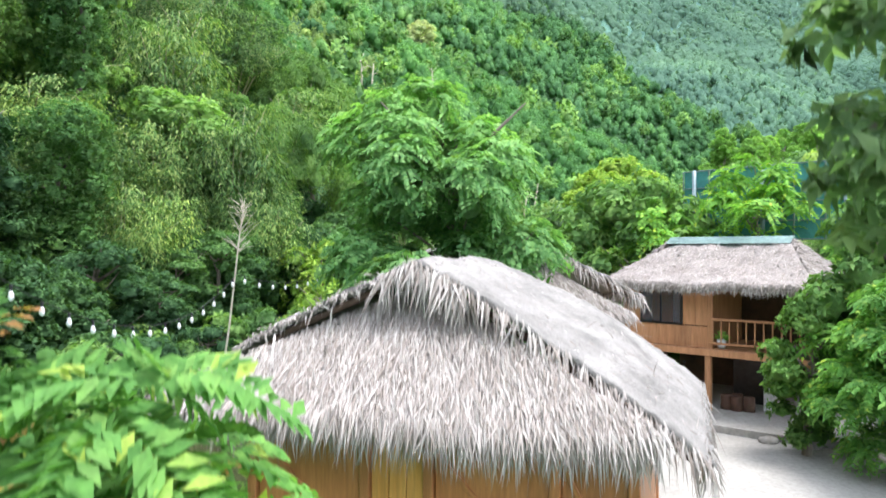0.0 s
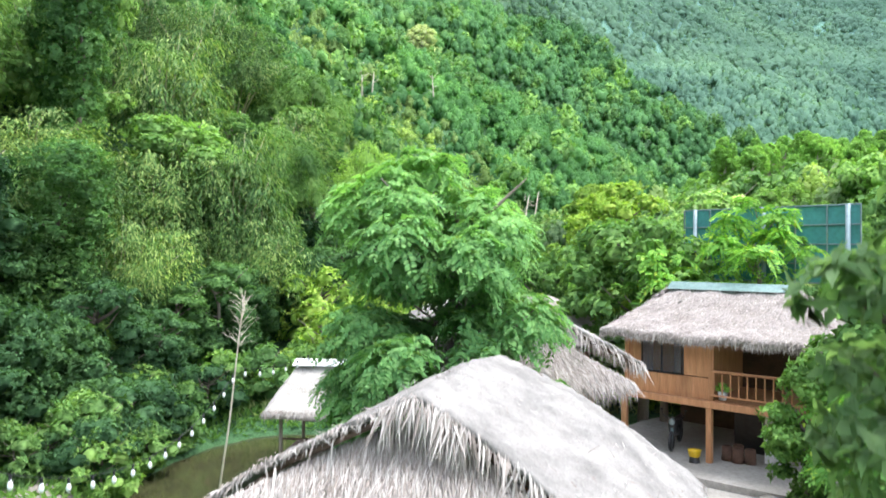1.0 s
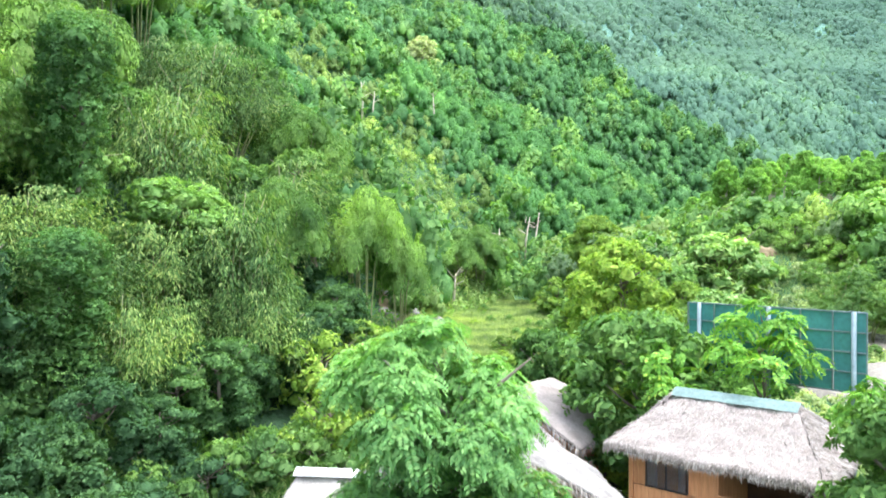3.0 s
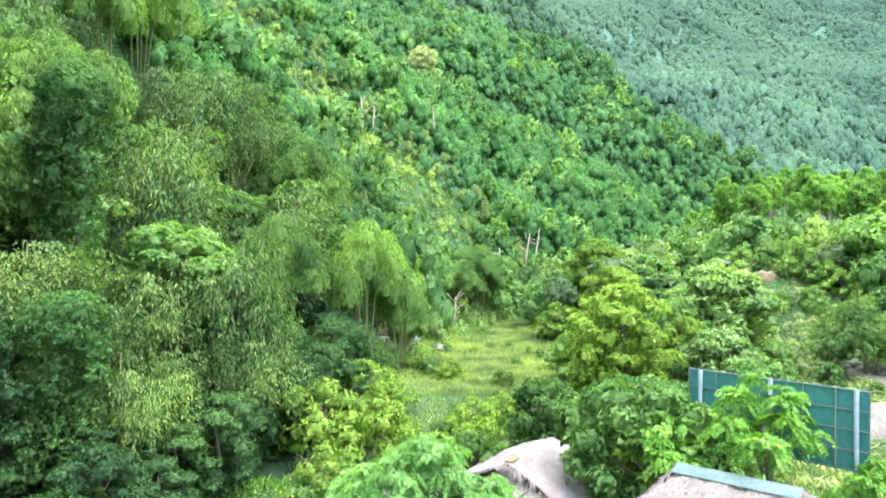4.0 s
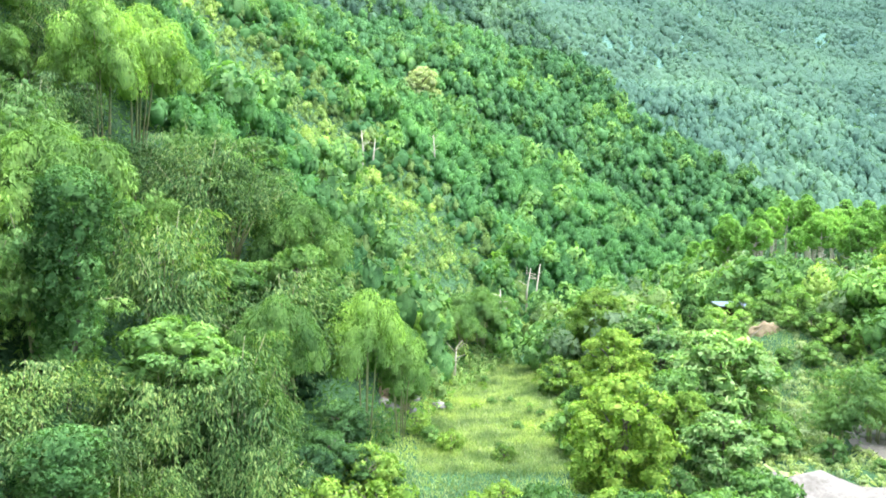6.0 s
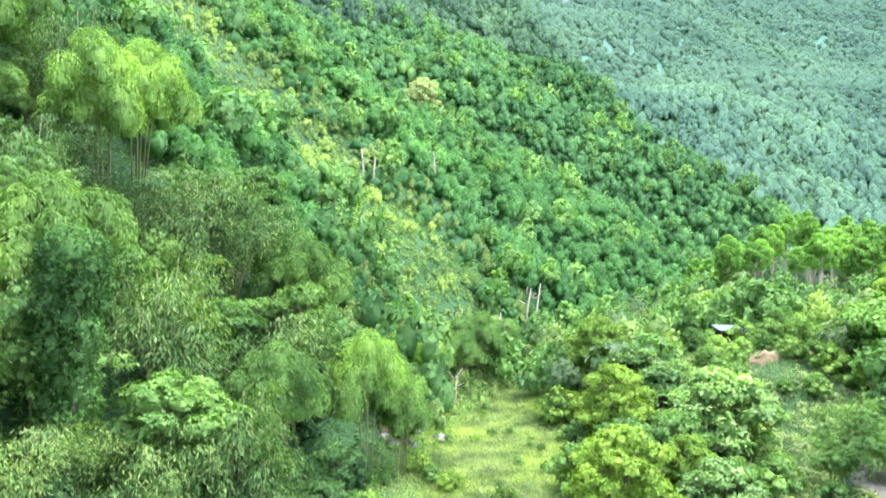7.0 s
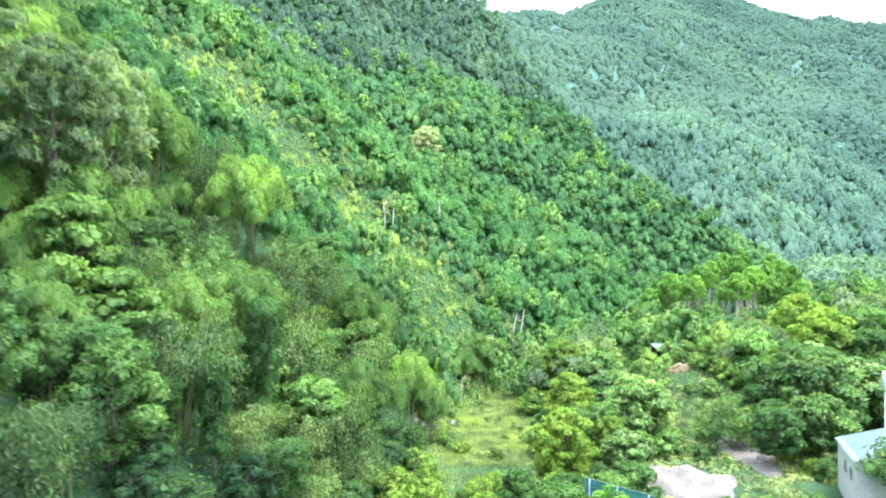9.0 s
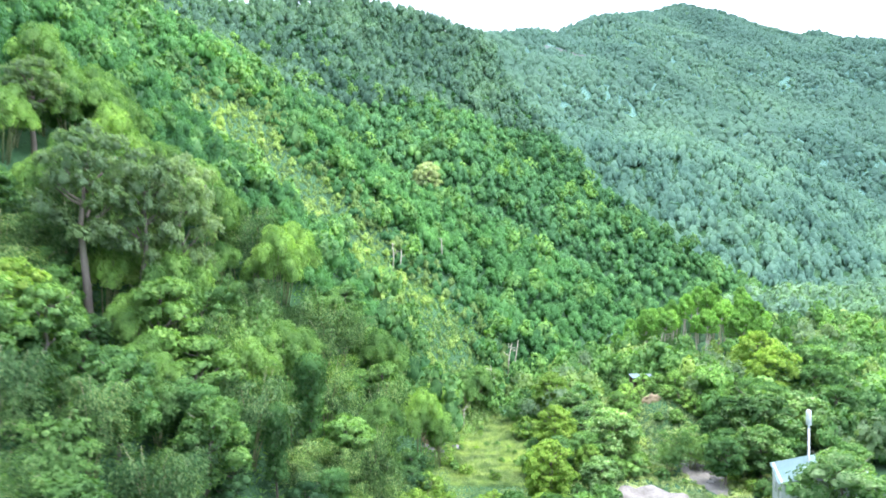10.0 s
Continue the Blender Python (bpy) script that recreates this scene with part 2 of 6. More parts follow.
nt.links.new(mix(nt, 0.5, col, mix(nt, 1.0, col, ramp(nt, noise_tex(nt, 0.9), [(0.3, (0.7, 0.66, 0.62)), (0.7, (1.2, 1.2, 1.2))]), "MULTIPLY")), bs.inputs["Base Color"])
bs.inputs["Roughness"].default_value = 0.85
# ground: grass, earth and leaf litter
EARTH, nt, bs = material("grassy_earth")
n1, n2, n3 = noise_tex(nt, 0.12, 4.0), noise_tex(nt, 1.4, 5.0, 0.65), noise_tex(nt, 12.0, 4.0)
col = ramp(nt, n1, [(0.3, (0.03, 0.085, 0.03)), (0.5, (0.055, 0.15, 0.05)), (0.7, (0.085, 0.21, 0.07))])
col = mix(nt, ramp(nt, n2, [(0.55, (0, 0, 0)), (0.75, (0.7, 0.7, 0.7))]), col, (0.045, 0.1, 0.04))
place = nt.nodes.new("ShaderNodeNewGeometry")
apart = nt.nodes.new("ShaderNodeSeparateXYZ")
nt.links.new(place.outputs["Position"], apart.inputs[0])
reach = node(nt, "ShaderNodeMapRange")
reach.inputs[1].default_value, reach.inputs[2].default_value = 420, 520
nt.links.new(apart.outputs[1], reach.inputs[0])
col = mix(nt, reach.outputs[0], col, (0.13, 0.28, 0.205))          # far ground tinted like the far leaves, with the haze in its colour
nt.links.new(mix(nt, 0.6, col, mix(nt, 1.0, col, ramp(nt, n3, [(0.3, (0.4, 0.4, 0.4)), (0.7, (1.4, 1.4, 1.4))]), "MULTIPLY")), bs.inputs["Base Color"])
bs.inputs["Roughness"].default_value = 0.95
bump(nt, bs, n2, 1.0, 0.8)

# ---- shapes ----

def mesh_of(name, verts, faces, mat, smooth=False, normals=None):
    """A mesh from arrays; faces is (n, 3) or (n, 4); normals, if given, round off the shading of a crown."""
    me = bpy.data.meshes.new(name)
    verts, faces = np.asarray(verts, np.float32), np.asarray(faces, np.int32)
    n, k = faces.shape
    me.vertices.add(len(verts))
    me.vertices.foreach_set("co", verts.ravel())
    me.loops.add(n * k)
    me.loops.foreach_set("vertex_index", faces.ravel())
    me.polygons.add(n)
    me.polygons.foreach_set("loop_start", np.arange(0, n * k, k, dtype=np.int32))
    me.polygons.foreach_set("use_smooth", np.full(n, smooth))
    me.update(calc_edges=True)
    if normals is not None:
        me.polygons.foreach_set("use_smooth", np.full(n, True))
        me.normals_split_custom_set_from_vertices(np.asarray(normals, np.float32).tolist())
    me.materials.append(mat)
    return me


def put(name, data, parent=None, label=""):
    ob = new(name, data)
    if parent:
        ob.parent = parent
    return tagged(ob, label)


def part(name, bm, mat, parent, label="", smooth=False):
    me = bpy.data.meshes.new(name)
    bm.normal_update()
    for f in bm.faces:
        f.smooth = smooth
    bm.to_mesh(me)
    bm.free()
    me.materials.append(mat)
    return put(name, me, parent, label)


def box(size, at=(0, 0, 0), turn=None, bevel=0.01, bm=None):
    """A box with softened edges, its middle at the place given."""
    own = bmesh.new()
    bmesh.ops.create_cube(own, size=1.0)
    bmesh.ops.scale(own, vec=size, verts=own.verts)
    if bevel:
        bmesh.ops.bevel(own, geom=list(own.edges), offset=min(bevel, min(size) * 0.3), segments=1, affect="EDGES")
    m = Matrix.Translation(at) @ (turn.to_4x4() if turn else Matrix())
    bmesh.ops.transform(own, matrix=m, verts=own.verts)
    if bm is None:
        return own
    tmp = bpy.data.meshes.new("tmp")
    own.to_mesh(tmp)
    bm.from_mesh(tmp)
    bpy.data.meshes.remove(tmp)
    own.free()
    return bm


def tube(points, radii, sides=7, bm=None):
    """A tapered tube along the points."""
    bm = bm or bmesh.new()
    pts = [Vector(p) for p in points]
    rings = []
    for i, p in enumerate(pts):
        d = (pts[min(i + 1, len(pts) - 1)] - pts[max(i - 1, 0)]).normalized()
        a = d.orthogonal().normalized() if abs(d.z) > 0.9 else d.cross(Vector((0, 0, 1))).normalized()
        b = d.cross(a)
        r = radii[i] if isinstance(radii, (list, tuple)) else radii
        rings.append([bm.verts.new(p + r * (math.cos(k * 2 * math.pi / sides) * a + math.sin(k * 2 * math.pi / sides) * b)) for k in range(sides)])
    for r0, r1 in zip(rings, rings[1:]):
        for k in range(sides):
            bm.faces.new((r0[k], r0[(k + 1) % sides], r1[(k + 1) % sides], r1[k]))
    bm.faces.new(rings[0][::-1])
    bm.faces.new(rings[-1])
    return bm


def unit(a):
    return a / np.maximum(np.linalg.norm(a, axis=1, keepdims=True), 1e-9)


def leaves(base, axis, facing, length, width, fold=0.25, wide_at=0.45):
    """Pointed leaves: rows of base point, axis and facing. Returns vertices and four-sided faces."""
    axis = unit(np.asarray(axis, float))
    side = unit(np.cross(axis, facing) + 1e-6)
    up = np.cross(side, axis)
    n = len(base)
    length, width = np.broadcast_to(length, n)[:, None], np.broadcast_to(width, n)[:, None]
    mid = base + axis * length * wide_at + up * width * fold
    v = np.stack([base, mid + side * width / 2, base + axis * length - up * length * 0.12, mid - side * width / 2], 1)
    return v.reshape(-1, 3), np.arange(4 * n).reshape(n, 4)


def tufts(base, axis, facing, length, width, r):
    """Ragged leaf tufts seen from afar: uneven four-sided sprays."""
    axis = unit(np.asarray(axis, float))
    side = unit(np.cross(axis, facing) + 1e-6)
    up = np.cross(side, axis)
    n = len(base)
    L, W = np.broadcast_to(length, n)[:, None], np.broadcast_to(width, n)[:, None]
    j = r.uniform(0.55, 1.1, (4, n, 1))
    v = np.stack([base - side * W * 0.45 * j[0], base + side * W * 0.45 * j[1], base + axis * L * j[2] + side * W * 0.5 * j[3] - up * L * 0.08, base + axis * L * j[3] - side * W * 0.5 * j[2] - up * L * 0.08], 1)
    return v.reshape(-1, 3), np.arange(4 * n).reshape(n, 4)


def joined(*pairs):
    vs, fs, k = [], [], 0
    for v, f in pairs:
        vs.append(v)
        fs.append(np.asarray(f) + k)
        k += len(v)
    return np.concatenate(vs), np.concatenate(fs)


def ball_points(n, r):
    d = unit(r.normal(size=(n, 3)))
    return d


def bodies(centres, radii, seed, segs=8, rings=5, skirt=1.0, lump=0.18, jag=0.12, under=0.82):
    """Lumpy rounded masses under the leaves, one for each centre; radii has three numbers a row; skirt stretches the lower half."""
    r = np.random.default_rng(seed)
    n = len(centres)
    th = np.linspace(0.12, under * math.pi, rings)
    ph = np.arange(segs) * 2 * math.pi / segs
    TH, PH = np.meshgrid(th, ph, indexing="ij")
    d = np.stack([np.sin(TH) * np.cos(PH), np.sin(TH) * np.sin(PH), np.cos(TH)], -1).reshape(-1, 3)
    a, b, c = r.uniform(0, 6.28, (3, n, 1))
    bulge = 1 + lump * (np.sin(3 * PH.ravel()[None] + a) * np.sin(2.0 * TH.ravel()[None] + b) + 0.8 * np.sin(2 * PH.ravel()[None] - b + 3 * TH.ravel()[None] + c)) + r.normal(size=(n, segs * rings)) * jag
    v = d[None] * bulge[..., None]
    v[..., 2] = np.where(v[..., 2] < 0, v[..., 2] * skirt, v[..., 2])
    v = v * np.asarray(radii)[:, None, :] + np.asarray(centres)[:, None, :]
    i = np.arange(segs * rings).reshape(rings, segs)
    f = np.stack([i[:-1], i[1:], np.roll(i, -1, 1)[1:], np.roll(i, -1, 1)[:-1]], -1).reshape(-1, 4)
    f = np.concatenate([f, [[i[0, 0], i[0, segs // 4], i[0, segs // 2], i[0, 3 * segs // 4]]]])
    return v.reshape(-1, 3), (f[None] + (np.arange(n) * segs * rings)[:, None, None]).reshape(-1, 4)


def lobe_shell(r, cen, rad, n, under=-0.35, depth=(0.78, 1.14)):
    """Points on the outer skin of a heap of ellipsoids, with the way outwards at each."""
    cen, rad = np.asarray(cen, float), np.asarray(rad, float)
    w = (rad[:, 0] * rad[:, 1] + rad[:, 0] * rad[:, 2] + rad[:, 1] * rad[:, 2])
    pts, nrm, got = [], [], 0
    while got < n:
        m = 2 * n + 50
        i = r.choice(len(cen), m, p=w / w.sum())
        d = ball_points(m, r)
        d[:, 2] = np.where(d[:, 2] < under, -d[:, 2], d[:, 2])
        p = cen[i] + d * rad[i] * r.uniform(*depth, m)[:, None]
        keep = np.ones(m, bool)
        for j in range(len(cen)):
            keep &= (i == j) | ((((p - cen[j]) / rad[j]) ** 2).sum(1) > 0.72)
        pts.append(p[keep])
        nrm.append(unit(d[keep] / rad[i][keep]))
        got += int(keep.sum())
    return np.concatenate(pts)[:n], np.concatenate(nrm)[:n]


def masses(cen, rad, full, seed, segs=8, rings=5, skirt=1.0, rounded=0.42):
    """The dim inner heaps of a crown, with their own roundness."""
    v, f = bodies(cen, np.asarray(rad) * full, seed, segs, rings, skirt, 0.14, 0.1)
    k = segs * rings
    nrm = unit((v - np.repeat(np.asarray(cen), k, 0)) / np.repeat(np.asarray(rad), k, 0))
    return v, f, unit(nrm * rounded + np.array([0, 0, 1 - rounded]))


def dressed(r, cen, rad, n, leaf, style="rosette", full=0.66, under=-0.35, segs=8, rings=5, skirt=1.0, splay=0.3, hang=0.35, tufty=False, rounded=0.5):
    """A crown over lobes: 'droop' lays narrow leaves down the skin like hanging plumes, 'rosette' sets whorls of leaves."""
    if style == "rosette":
        per = 6
        p, out = lobe_shell(r, cen, rad, max(4, n // per), under)
        p, out = np.repeat(p, per, 0), np.repeat(out, per, 0)
        m = len(p)
        a = np.tile(np.arange(per) * 2 * math.pi / per, m // per) + np.repeat(r.uniform(0, 6.28, m // per), per)
        u = unit(np.cross(out, np.array([0.3, 0.2, 0.93])) + 1e-6)
        v = np.cross(out, u)
        ax = u * np.cos(a)[:, None] + v * np.sin(a)[:, None] + out * 0.35 + np.array([0, 0, -hang]) + r.normal(size=(m, 3)) * 0.2
        p = p + r.normal(size=(m, 3)) * leaf[0] * 0.12
    else:
        p, out = lobe_shell(r, cen, rad, n, under)
        m = len(p)
        down = np.array([0, 0, -1.0])
        ax = down - out * (out @ down)[:, None]
        side = r.normal(size=(m, 3)) * np.array([1, 1, 0.2])
        ax = ax + side * (0.28 + 0.7 * np.clip(out[:, 2:3] - 0.6, 0, 1)) + out * 0.22 + down * hang * 0.4
    stray = r.random(m) < 0.12
    ax = ax + out * np.where(stray, 0.9, 0)[:, None]
    ln = leaf[0] * r.uniform(0.65, 1.35, m)
    root = p - unit(ax) * (ln * 0.3)[:, None] if style == "droop" else p
    face = unit(out + r.normal(size=(m, 3)) * splay)
    wide = leaf[1] * r.uniform(0.75, 1.3, m)
    v, f = tufts(root, ax, face, ln, wide, r) if tufty else leaves(root, ax, face, ln, wide)
    nrm = unit(out * rounded + np.array([0, 0, 1.05 - rounded]) + r.normal(size=(m, 3)) * (0.15 if tufty else 0.38))
    bv, bf, bn = masses(cen, rad, full, int(r.integers(1e6)), segs, rings, skirt, max(rounded - 0.08, 0.3))
    return (*joined((bv, bf), (v, f)), np.concatenate([bn, np.repeat(nrm, 4, 0)]))


def heap(r, height, spread, low, count, size=(0.26, 0.46), flat=0.75, conical=0.0):
    """Lobes of a crown: their middles and radii."""
    k = np.arange(count) + 0.5
    phi = k * 2.399963 + r.uniform(-0.5, 0.5, count)
    cz = np.clip(1 - 2 * k / count * (1 - low * 0.5) + r.uniform(-0.15, 0.15, count), -0.9, 1)
    rad = np.sqrt(np.maximum(0.05, 1 - cz ** 2)) * (1 - conical * (cz * 0.5 + 0.5))
    shell = r.uniform(0.5, 0.95, count)
    half = height * (1 - low) / 2
    cen = np.stack([np.cos(phi) * rad * spread * shell, np.sin(phi) * rad * spread * shell, height * low + half + cz * half * 0.82], 1)
    rr = spread * r.uniform(*size, count)
    return cen, np.stack([rr, rr, rr * flat], 1)


def limbs(r, height, reach, count, thick, lean=0.0):
    """A tapered trunk with limbs."""
    top = Vector((lean * height, 0.1 * height * r.normal() * 0.4, height))
    pts = [Vector((0, 0, -0.6)), Vector((0.02 * height, 0, height * 0.3)), top * 0.62 + Vector((0.05 * height, 0, 0)), top]
    bm = tube(pts, [thick * 1.25, thick, thick * 0.7, thick * 0.2], 7)
    for i in range(count):
        t = r.uniform(0.35, 0.9)
        p = pts[1].lerp(top, t)
        a = i * 2.4 + r.uniform(-0.4, 0.4)
        d = Vector((math.cos(a), math.sin(a), r.uniform(0.35, 0.9))) * reach * r.uniform(0.6, 1.0)
        tube([p, p + d * 0.5 + Vector((0, 0, -0.05 * reach)), p + d], [thick * 0.45, thick * 0.28, thick * 0.08], 5, bm)
    return bm


def thing(name, label, category, group="", at=(0, 0, 0)):
    ob = new(name)
    ob.location = at
    ob.empty_display_size = 0.3
    return tagged(ob, label, category, group)


def broad_tree(name, label, seed, height, spread, mat, leaf=(0.34, 0.15), leafage=6000, puffs=26, low=0.3, droop=0.3, group="slope trees", conical=0.0, bark=None, size=(0.26, 0.46), flat=0.7, body=0.68, kind="tree", style="rosette"):
    """A broadleaf tree: trunk with limbs, crown of many lobes with whorls of single leaves."""
    r = np.random.default_rng(seed)
    root = thing(name, label, kind, group)
    part("trunk", limbs(r, height * 0.82, spread * 0.75, 9, 0.035 * height ** 0.8), bark or BARK, root, smooth=True)
    cen, rad = heap(r, height, spread, low, puffs, size, flat, conical)
    v, f, nrm = dressed(r, cen, rad, leafage, leaf, style, body, hang=droop)
    put("crown", mesh_of(name + "_crown", v, f, mat, normals=nrm), root)
    return root


def bamboo_clump(name, label, seed, height, spread, mat, culms=16, per=44, leaf=(0.42, 0.075), group="slope bamboo", tuft=0.85, hang=0.6):
    """A bamboo clump: arching culms that lean out, with hanging sprays of narrow leaves along them."""
    r = np.random.default_rng(seed)
    root = thing(name, label, "bamboo", group)
    base, axis, face, nrm, mass_c, mass_r = [], [], [], [], [], []
    for i in range(culms):
        a = i * 2.4 + r.uniform(-0.5, 0.5)
        reach = spread * r.uniform(0.2, 1.0)
        h = height * r.uniform(0.62, 1.05)
        t = np.linspace(0, 1, 9)
        rad = 0.35 + reach * t ** 2.2
        z = h * (t * 1.12 - 0.3 * t ** 4 * (reach / spread + 0.35))
        c = np.stack([np.cos(a) * rad, np.sin(a) * rad, z - 0.4], 1)
        if i < 7:
            part("culm", tube([tuple(p) for p in c[::2]], [0.07, 0.06, 0.05, 0.035, 0.015], 5), CULM, root, smooth=True)
        for t_ in (4, 5, 6, 7, 8):
            w_ = tuft * (0.55 + 0.6 * math.sin(t_ / 8 * 3.0)) * 0.27
            mass_c.append(c[t_] + r.normal(size=3) * 0.08 - np.array([0, 0, 0.3 * tuft]))
            mass_r.append((w_, w_, w_ * 0.8))
        # sprays: each hangs from a twig end, its leaves fan out and down
        s_ = r.uniform(0.36, 1.02, per) ** 0.75 * 8
        j = np.minimum(s_.astype(int), 7)
        p = c[j] + (c[j + 1] - c[j]) * (s_ - j)[:, None]
        d = ball_points(per, r)
        d[:, 2] = np.abs(d[:, 2]) * 0.8 - 0.15
        w = tuft * (0.6 + 0.6 * np.sin(np.clip(s_ / 8, 0, 1) * 3.0)) * r.uniform(0.5, 1.15, per)
        p = p + d * w[:, None] - (w * (d[:, 0] ** 2 + d[:, 1] ** 2) * 0.7)[:, None] * np.array([0, 0, 1.0])
        k = 7
        p, d = np.repeat(p, k, 0), np.repeat(d, k, 0)
        m = len(p)
        outward = d * np.array([1, 1, 0]) + np.array([np.cos(a), np.sin(a), 0]) * 0.5
        ax = outward * 0.7 + r.normal(size=(m, 3)) * 0.42 + np.array([0, 0, -hang])
        base.append(p + r.normal(size=(m, 3)) * 0.05)
        axis.append(ax)
        face.append(outward * 0.5 + np.array([0, 0, 0.9]) + r.normal(size=(m, 3)) * 0.25)
        nrm.append(unit(d * 0.7 + outward * 0.3 + np.array([0, 0, 0.5]) + r.normal(size=(m, 3)) * 0.2))
    base, axis, face, nrm = map(np.concatenate, (base, axis, face, nrm))
    n = len(base)
    bv, bf, bn = masses(np.array(mass_c), np.array(mass_r), 1.0, seed, 6, 4, 1.3)
    v, f = leaves(base, axis, unit(face), leaf[0] * r.uniform(0.6, 1.4, n), leaf[1] * r.uniform(0.8, 1.3, n))
    put("crown", mesh_of(name + "_crown", *joined((bv, bf), (v, f)), mat, normals=np.concatenate([bn, np.repeat(nrm, 4, 0)])), root)
    return root


def weeping_bamboo(name, label, seed, height, spread, mat, culms=15, plumes=8, per=92, leaf=(0.28, 0.066), group="slope bamboo"):
    """Old bamboo: leaning culms from which long leafy plumes arch over and hang in tassels, with dim hollows between."""
    r = np.random.default_rng(seed)
    root = thing(name, label, "bamboo", group)
    base, axis, face, nrm = [], [], [], []
    for i in range(culms):
        a = i * 2.4 + r.uniform(-0.5, 0.5)
        reach = spread * r.uniform(0.1, 0.75)
        h = height * r.uniform(0.6, 1.0)
        t = np.linspace(0, 1, 9)
        rad = 0.3 + reach * t ** 2
        c = np.stack([np.cos(a) * rad, np.sin(a) * rad, h * (t * 1.1 - 0.15 * t ** 4) - 0.4], 1)
        if i < 8:
            part("culm", tube([tuple(p) for p in c[::2]], [0.07, 0.06, 0.05, 0.035, 0.015], 5), CULM, root, smooth=True)
        for q in range(plumes):
            s_ = r.uniform(0.4, 1.0) * 8
            j = min(int(s_), 7)
            start = c[j] + (c[j + 1] - c[j]) * (s_ - j)
            b = a + r.normal() * 1.1
            way = np.array([math.cos(b), math.sin(b), 0.0])
            long = r.uniform(1.4, 3.0) * spread / 3.6
            u = r.uniform(0.1, 1.0, per)
            spine = start + way * (long * 0.75 * np.sin(u * 1.5))[:, None] + np.array([0, 0, 1.0]) * (long * (0.35 * np.sin(u * 2.4) - 0.75 * u ** 2.2))[:, None]
            wide = long * 0.125 * np.sin(np.clip(u * 2.6 + 0.3, 0, 3.0)) + 0.05
            off = r.normal(size=(per, 3)) * np.array([1, 1, 0.45]) * wide[:, None]
            base.append(spine + off)
            axis.append(way * 0.35 + off / (wide[:, None] + 0.05) * 0.45 + np.array([0, 0, -0.85]) + r.normal(size=(per, 3)) * 0.22)
            up = np.array([0, 0, 1.0]) * (0.95 - 0.5 * u)[:, None] + way * (0.3 + 0.4 * u)[:, None]
            face.append(up + r.normal(size=(per, 3)) * 0.35)
            nrm.append(unit(up + off / (wide[:, None] + 0.05) * 0.35 + r.normal(size=(per, 3)) * 0.3))
    base, axis, face, nrm = map(np.concatenate, (base, axis, face, nrm))
    n = len(base)
    v, f = leaves(base, axis, unit(face), leaf[0] * r.uniform(0.6, 1.4, n), leaf[1] * r.uniform(0.8, 1.3, n))
    put("crown", mesh_of(name + "_crown", v, f, mat, normals=np.repeat(nrm, 4, 0)), root)
    return root


def plume_clump(name, label, seed, height, spread, mat, count=15, leafage=9500, leaf=(0.32, 0.065), group="slope bamboo"):
    """Bamboo seen as soft mounds: heavy plumes that bow over, each a tall lobe clad in fine hanging leaves."""
    r = np.random.default_rng(seed)
    root = thing(name, label, "bamboo", group)
    cen, rad = [], []
    for i in range(count):
        a = i * 2.4 + r.uniform(-0.4, 0.4)
        out = spread * (0.0 if i == 0 else r.uniform(0.3, 0.8))
        h = height * (1.0 if i == 0 else r.uniform(0.66, 0.97) - 0.12 * (out / spread) ** 2)
        w = spread * r.uniform(0.24, 0.36)
        tip = np.array([math.cos(a) * out, math.sin(a) * out, h])
        if i < 6:
            part("culm", tube([(math.cos(a) * 0.3, math.sin(a) * 0.3, -0.4), (math.cos(a) * out * 0.5, math.sin(a) * out * 0.5, h * 0.55), tuple(tip - np.array([0, 0, w]))], [0.07, 0.055, 0.03], 5), CULM, root, smooth=True)
        cen += [tip - np.array([0, 0, w]), tip + np.array([math.cos(a) * w * 0.5, math.sin(a) * w * 0.5, -1.7 * w])]
        rad += [(w, w, w * 1.0), (w * 0.8, w * 0.8, w * 0.95)]
    v, f, nrm = dressed(r, cen, rad, leafage, leaf, "droop", 0.55, -0.4, 7, 4, splay=0.5)
    put("crown", mesh_of(name + "_crown", v, f, mat, normals=nrm), root)
    return root


def vine_tree(name, label, seed, height, spread, mat=None, group="slope trees", leafage=24000):
    """A tree smothered by creepers: heaped lobes on a stem that hang down in curtains of small leaves."""
    r = np.random.default_rng(seed)
    root = thing(name, label, "tree", group)
    part("trunk", limbs(r, height * 0.85, spread * 0.5, 5, 0.16), BARK, root, smooth=True)
    cen, rad = [(0.1, 0, height - spread * 0.55)], [(spread * 0.7, spread * 0.7, spread * 0.5)]
    for i in range(40):
        a, t = i * 2.4 + r.uniform(-0.4, 0.4), 1 - (i + 0.5) / 40
        w = spread * r.uniform(0.2, 0.4)
        out = spread * r.uniform(0.35, 0.8) * (0.45 + 0.55 * t)
        cen.append((math.cos(a) * out, math.sin(a) * out, height * (0.25 + 0.68 * t)))
        rad.append((w, w, w * r.uniform(0.8, 1.4)))
    v, f, nrm = dressed(r, cen, rad, leafage, (0.15, 0.1), "rosette", 0.42, -0.7, 7, 4, 1.0, hang=0.5, splay=0.6, rounded=0.36)
    put("crown", mesh_of(name + "_crown", v, f, mat or VINE, normals=nrm), root)
    return root


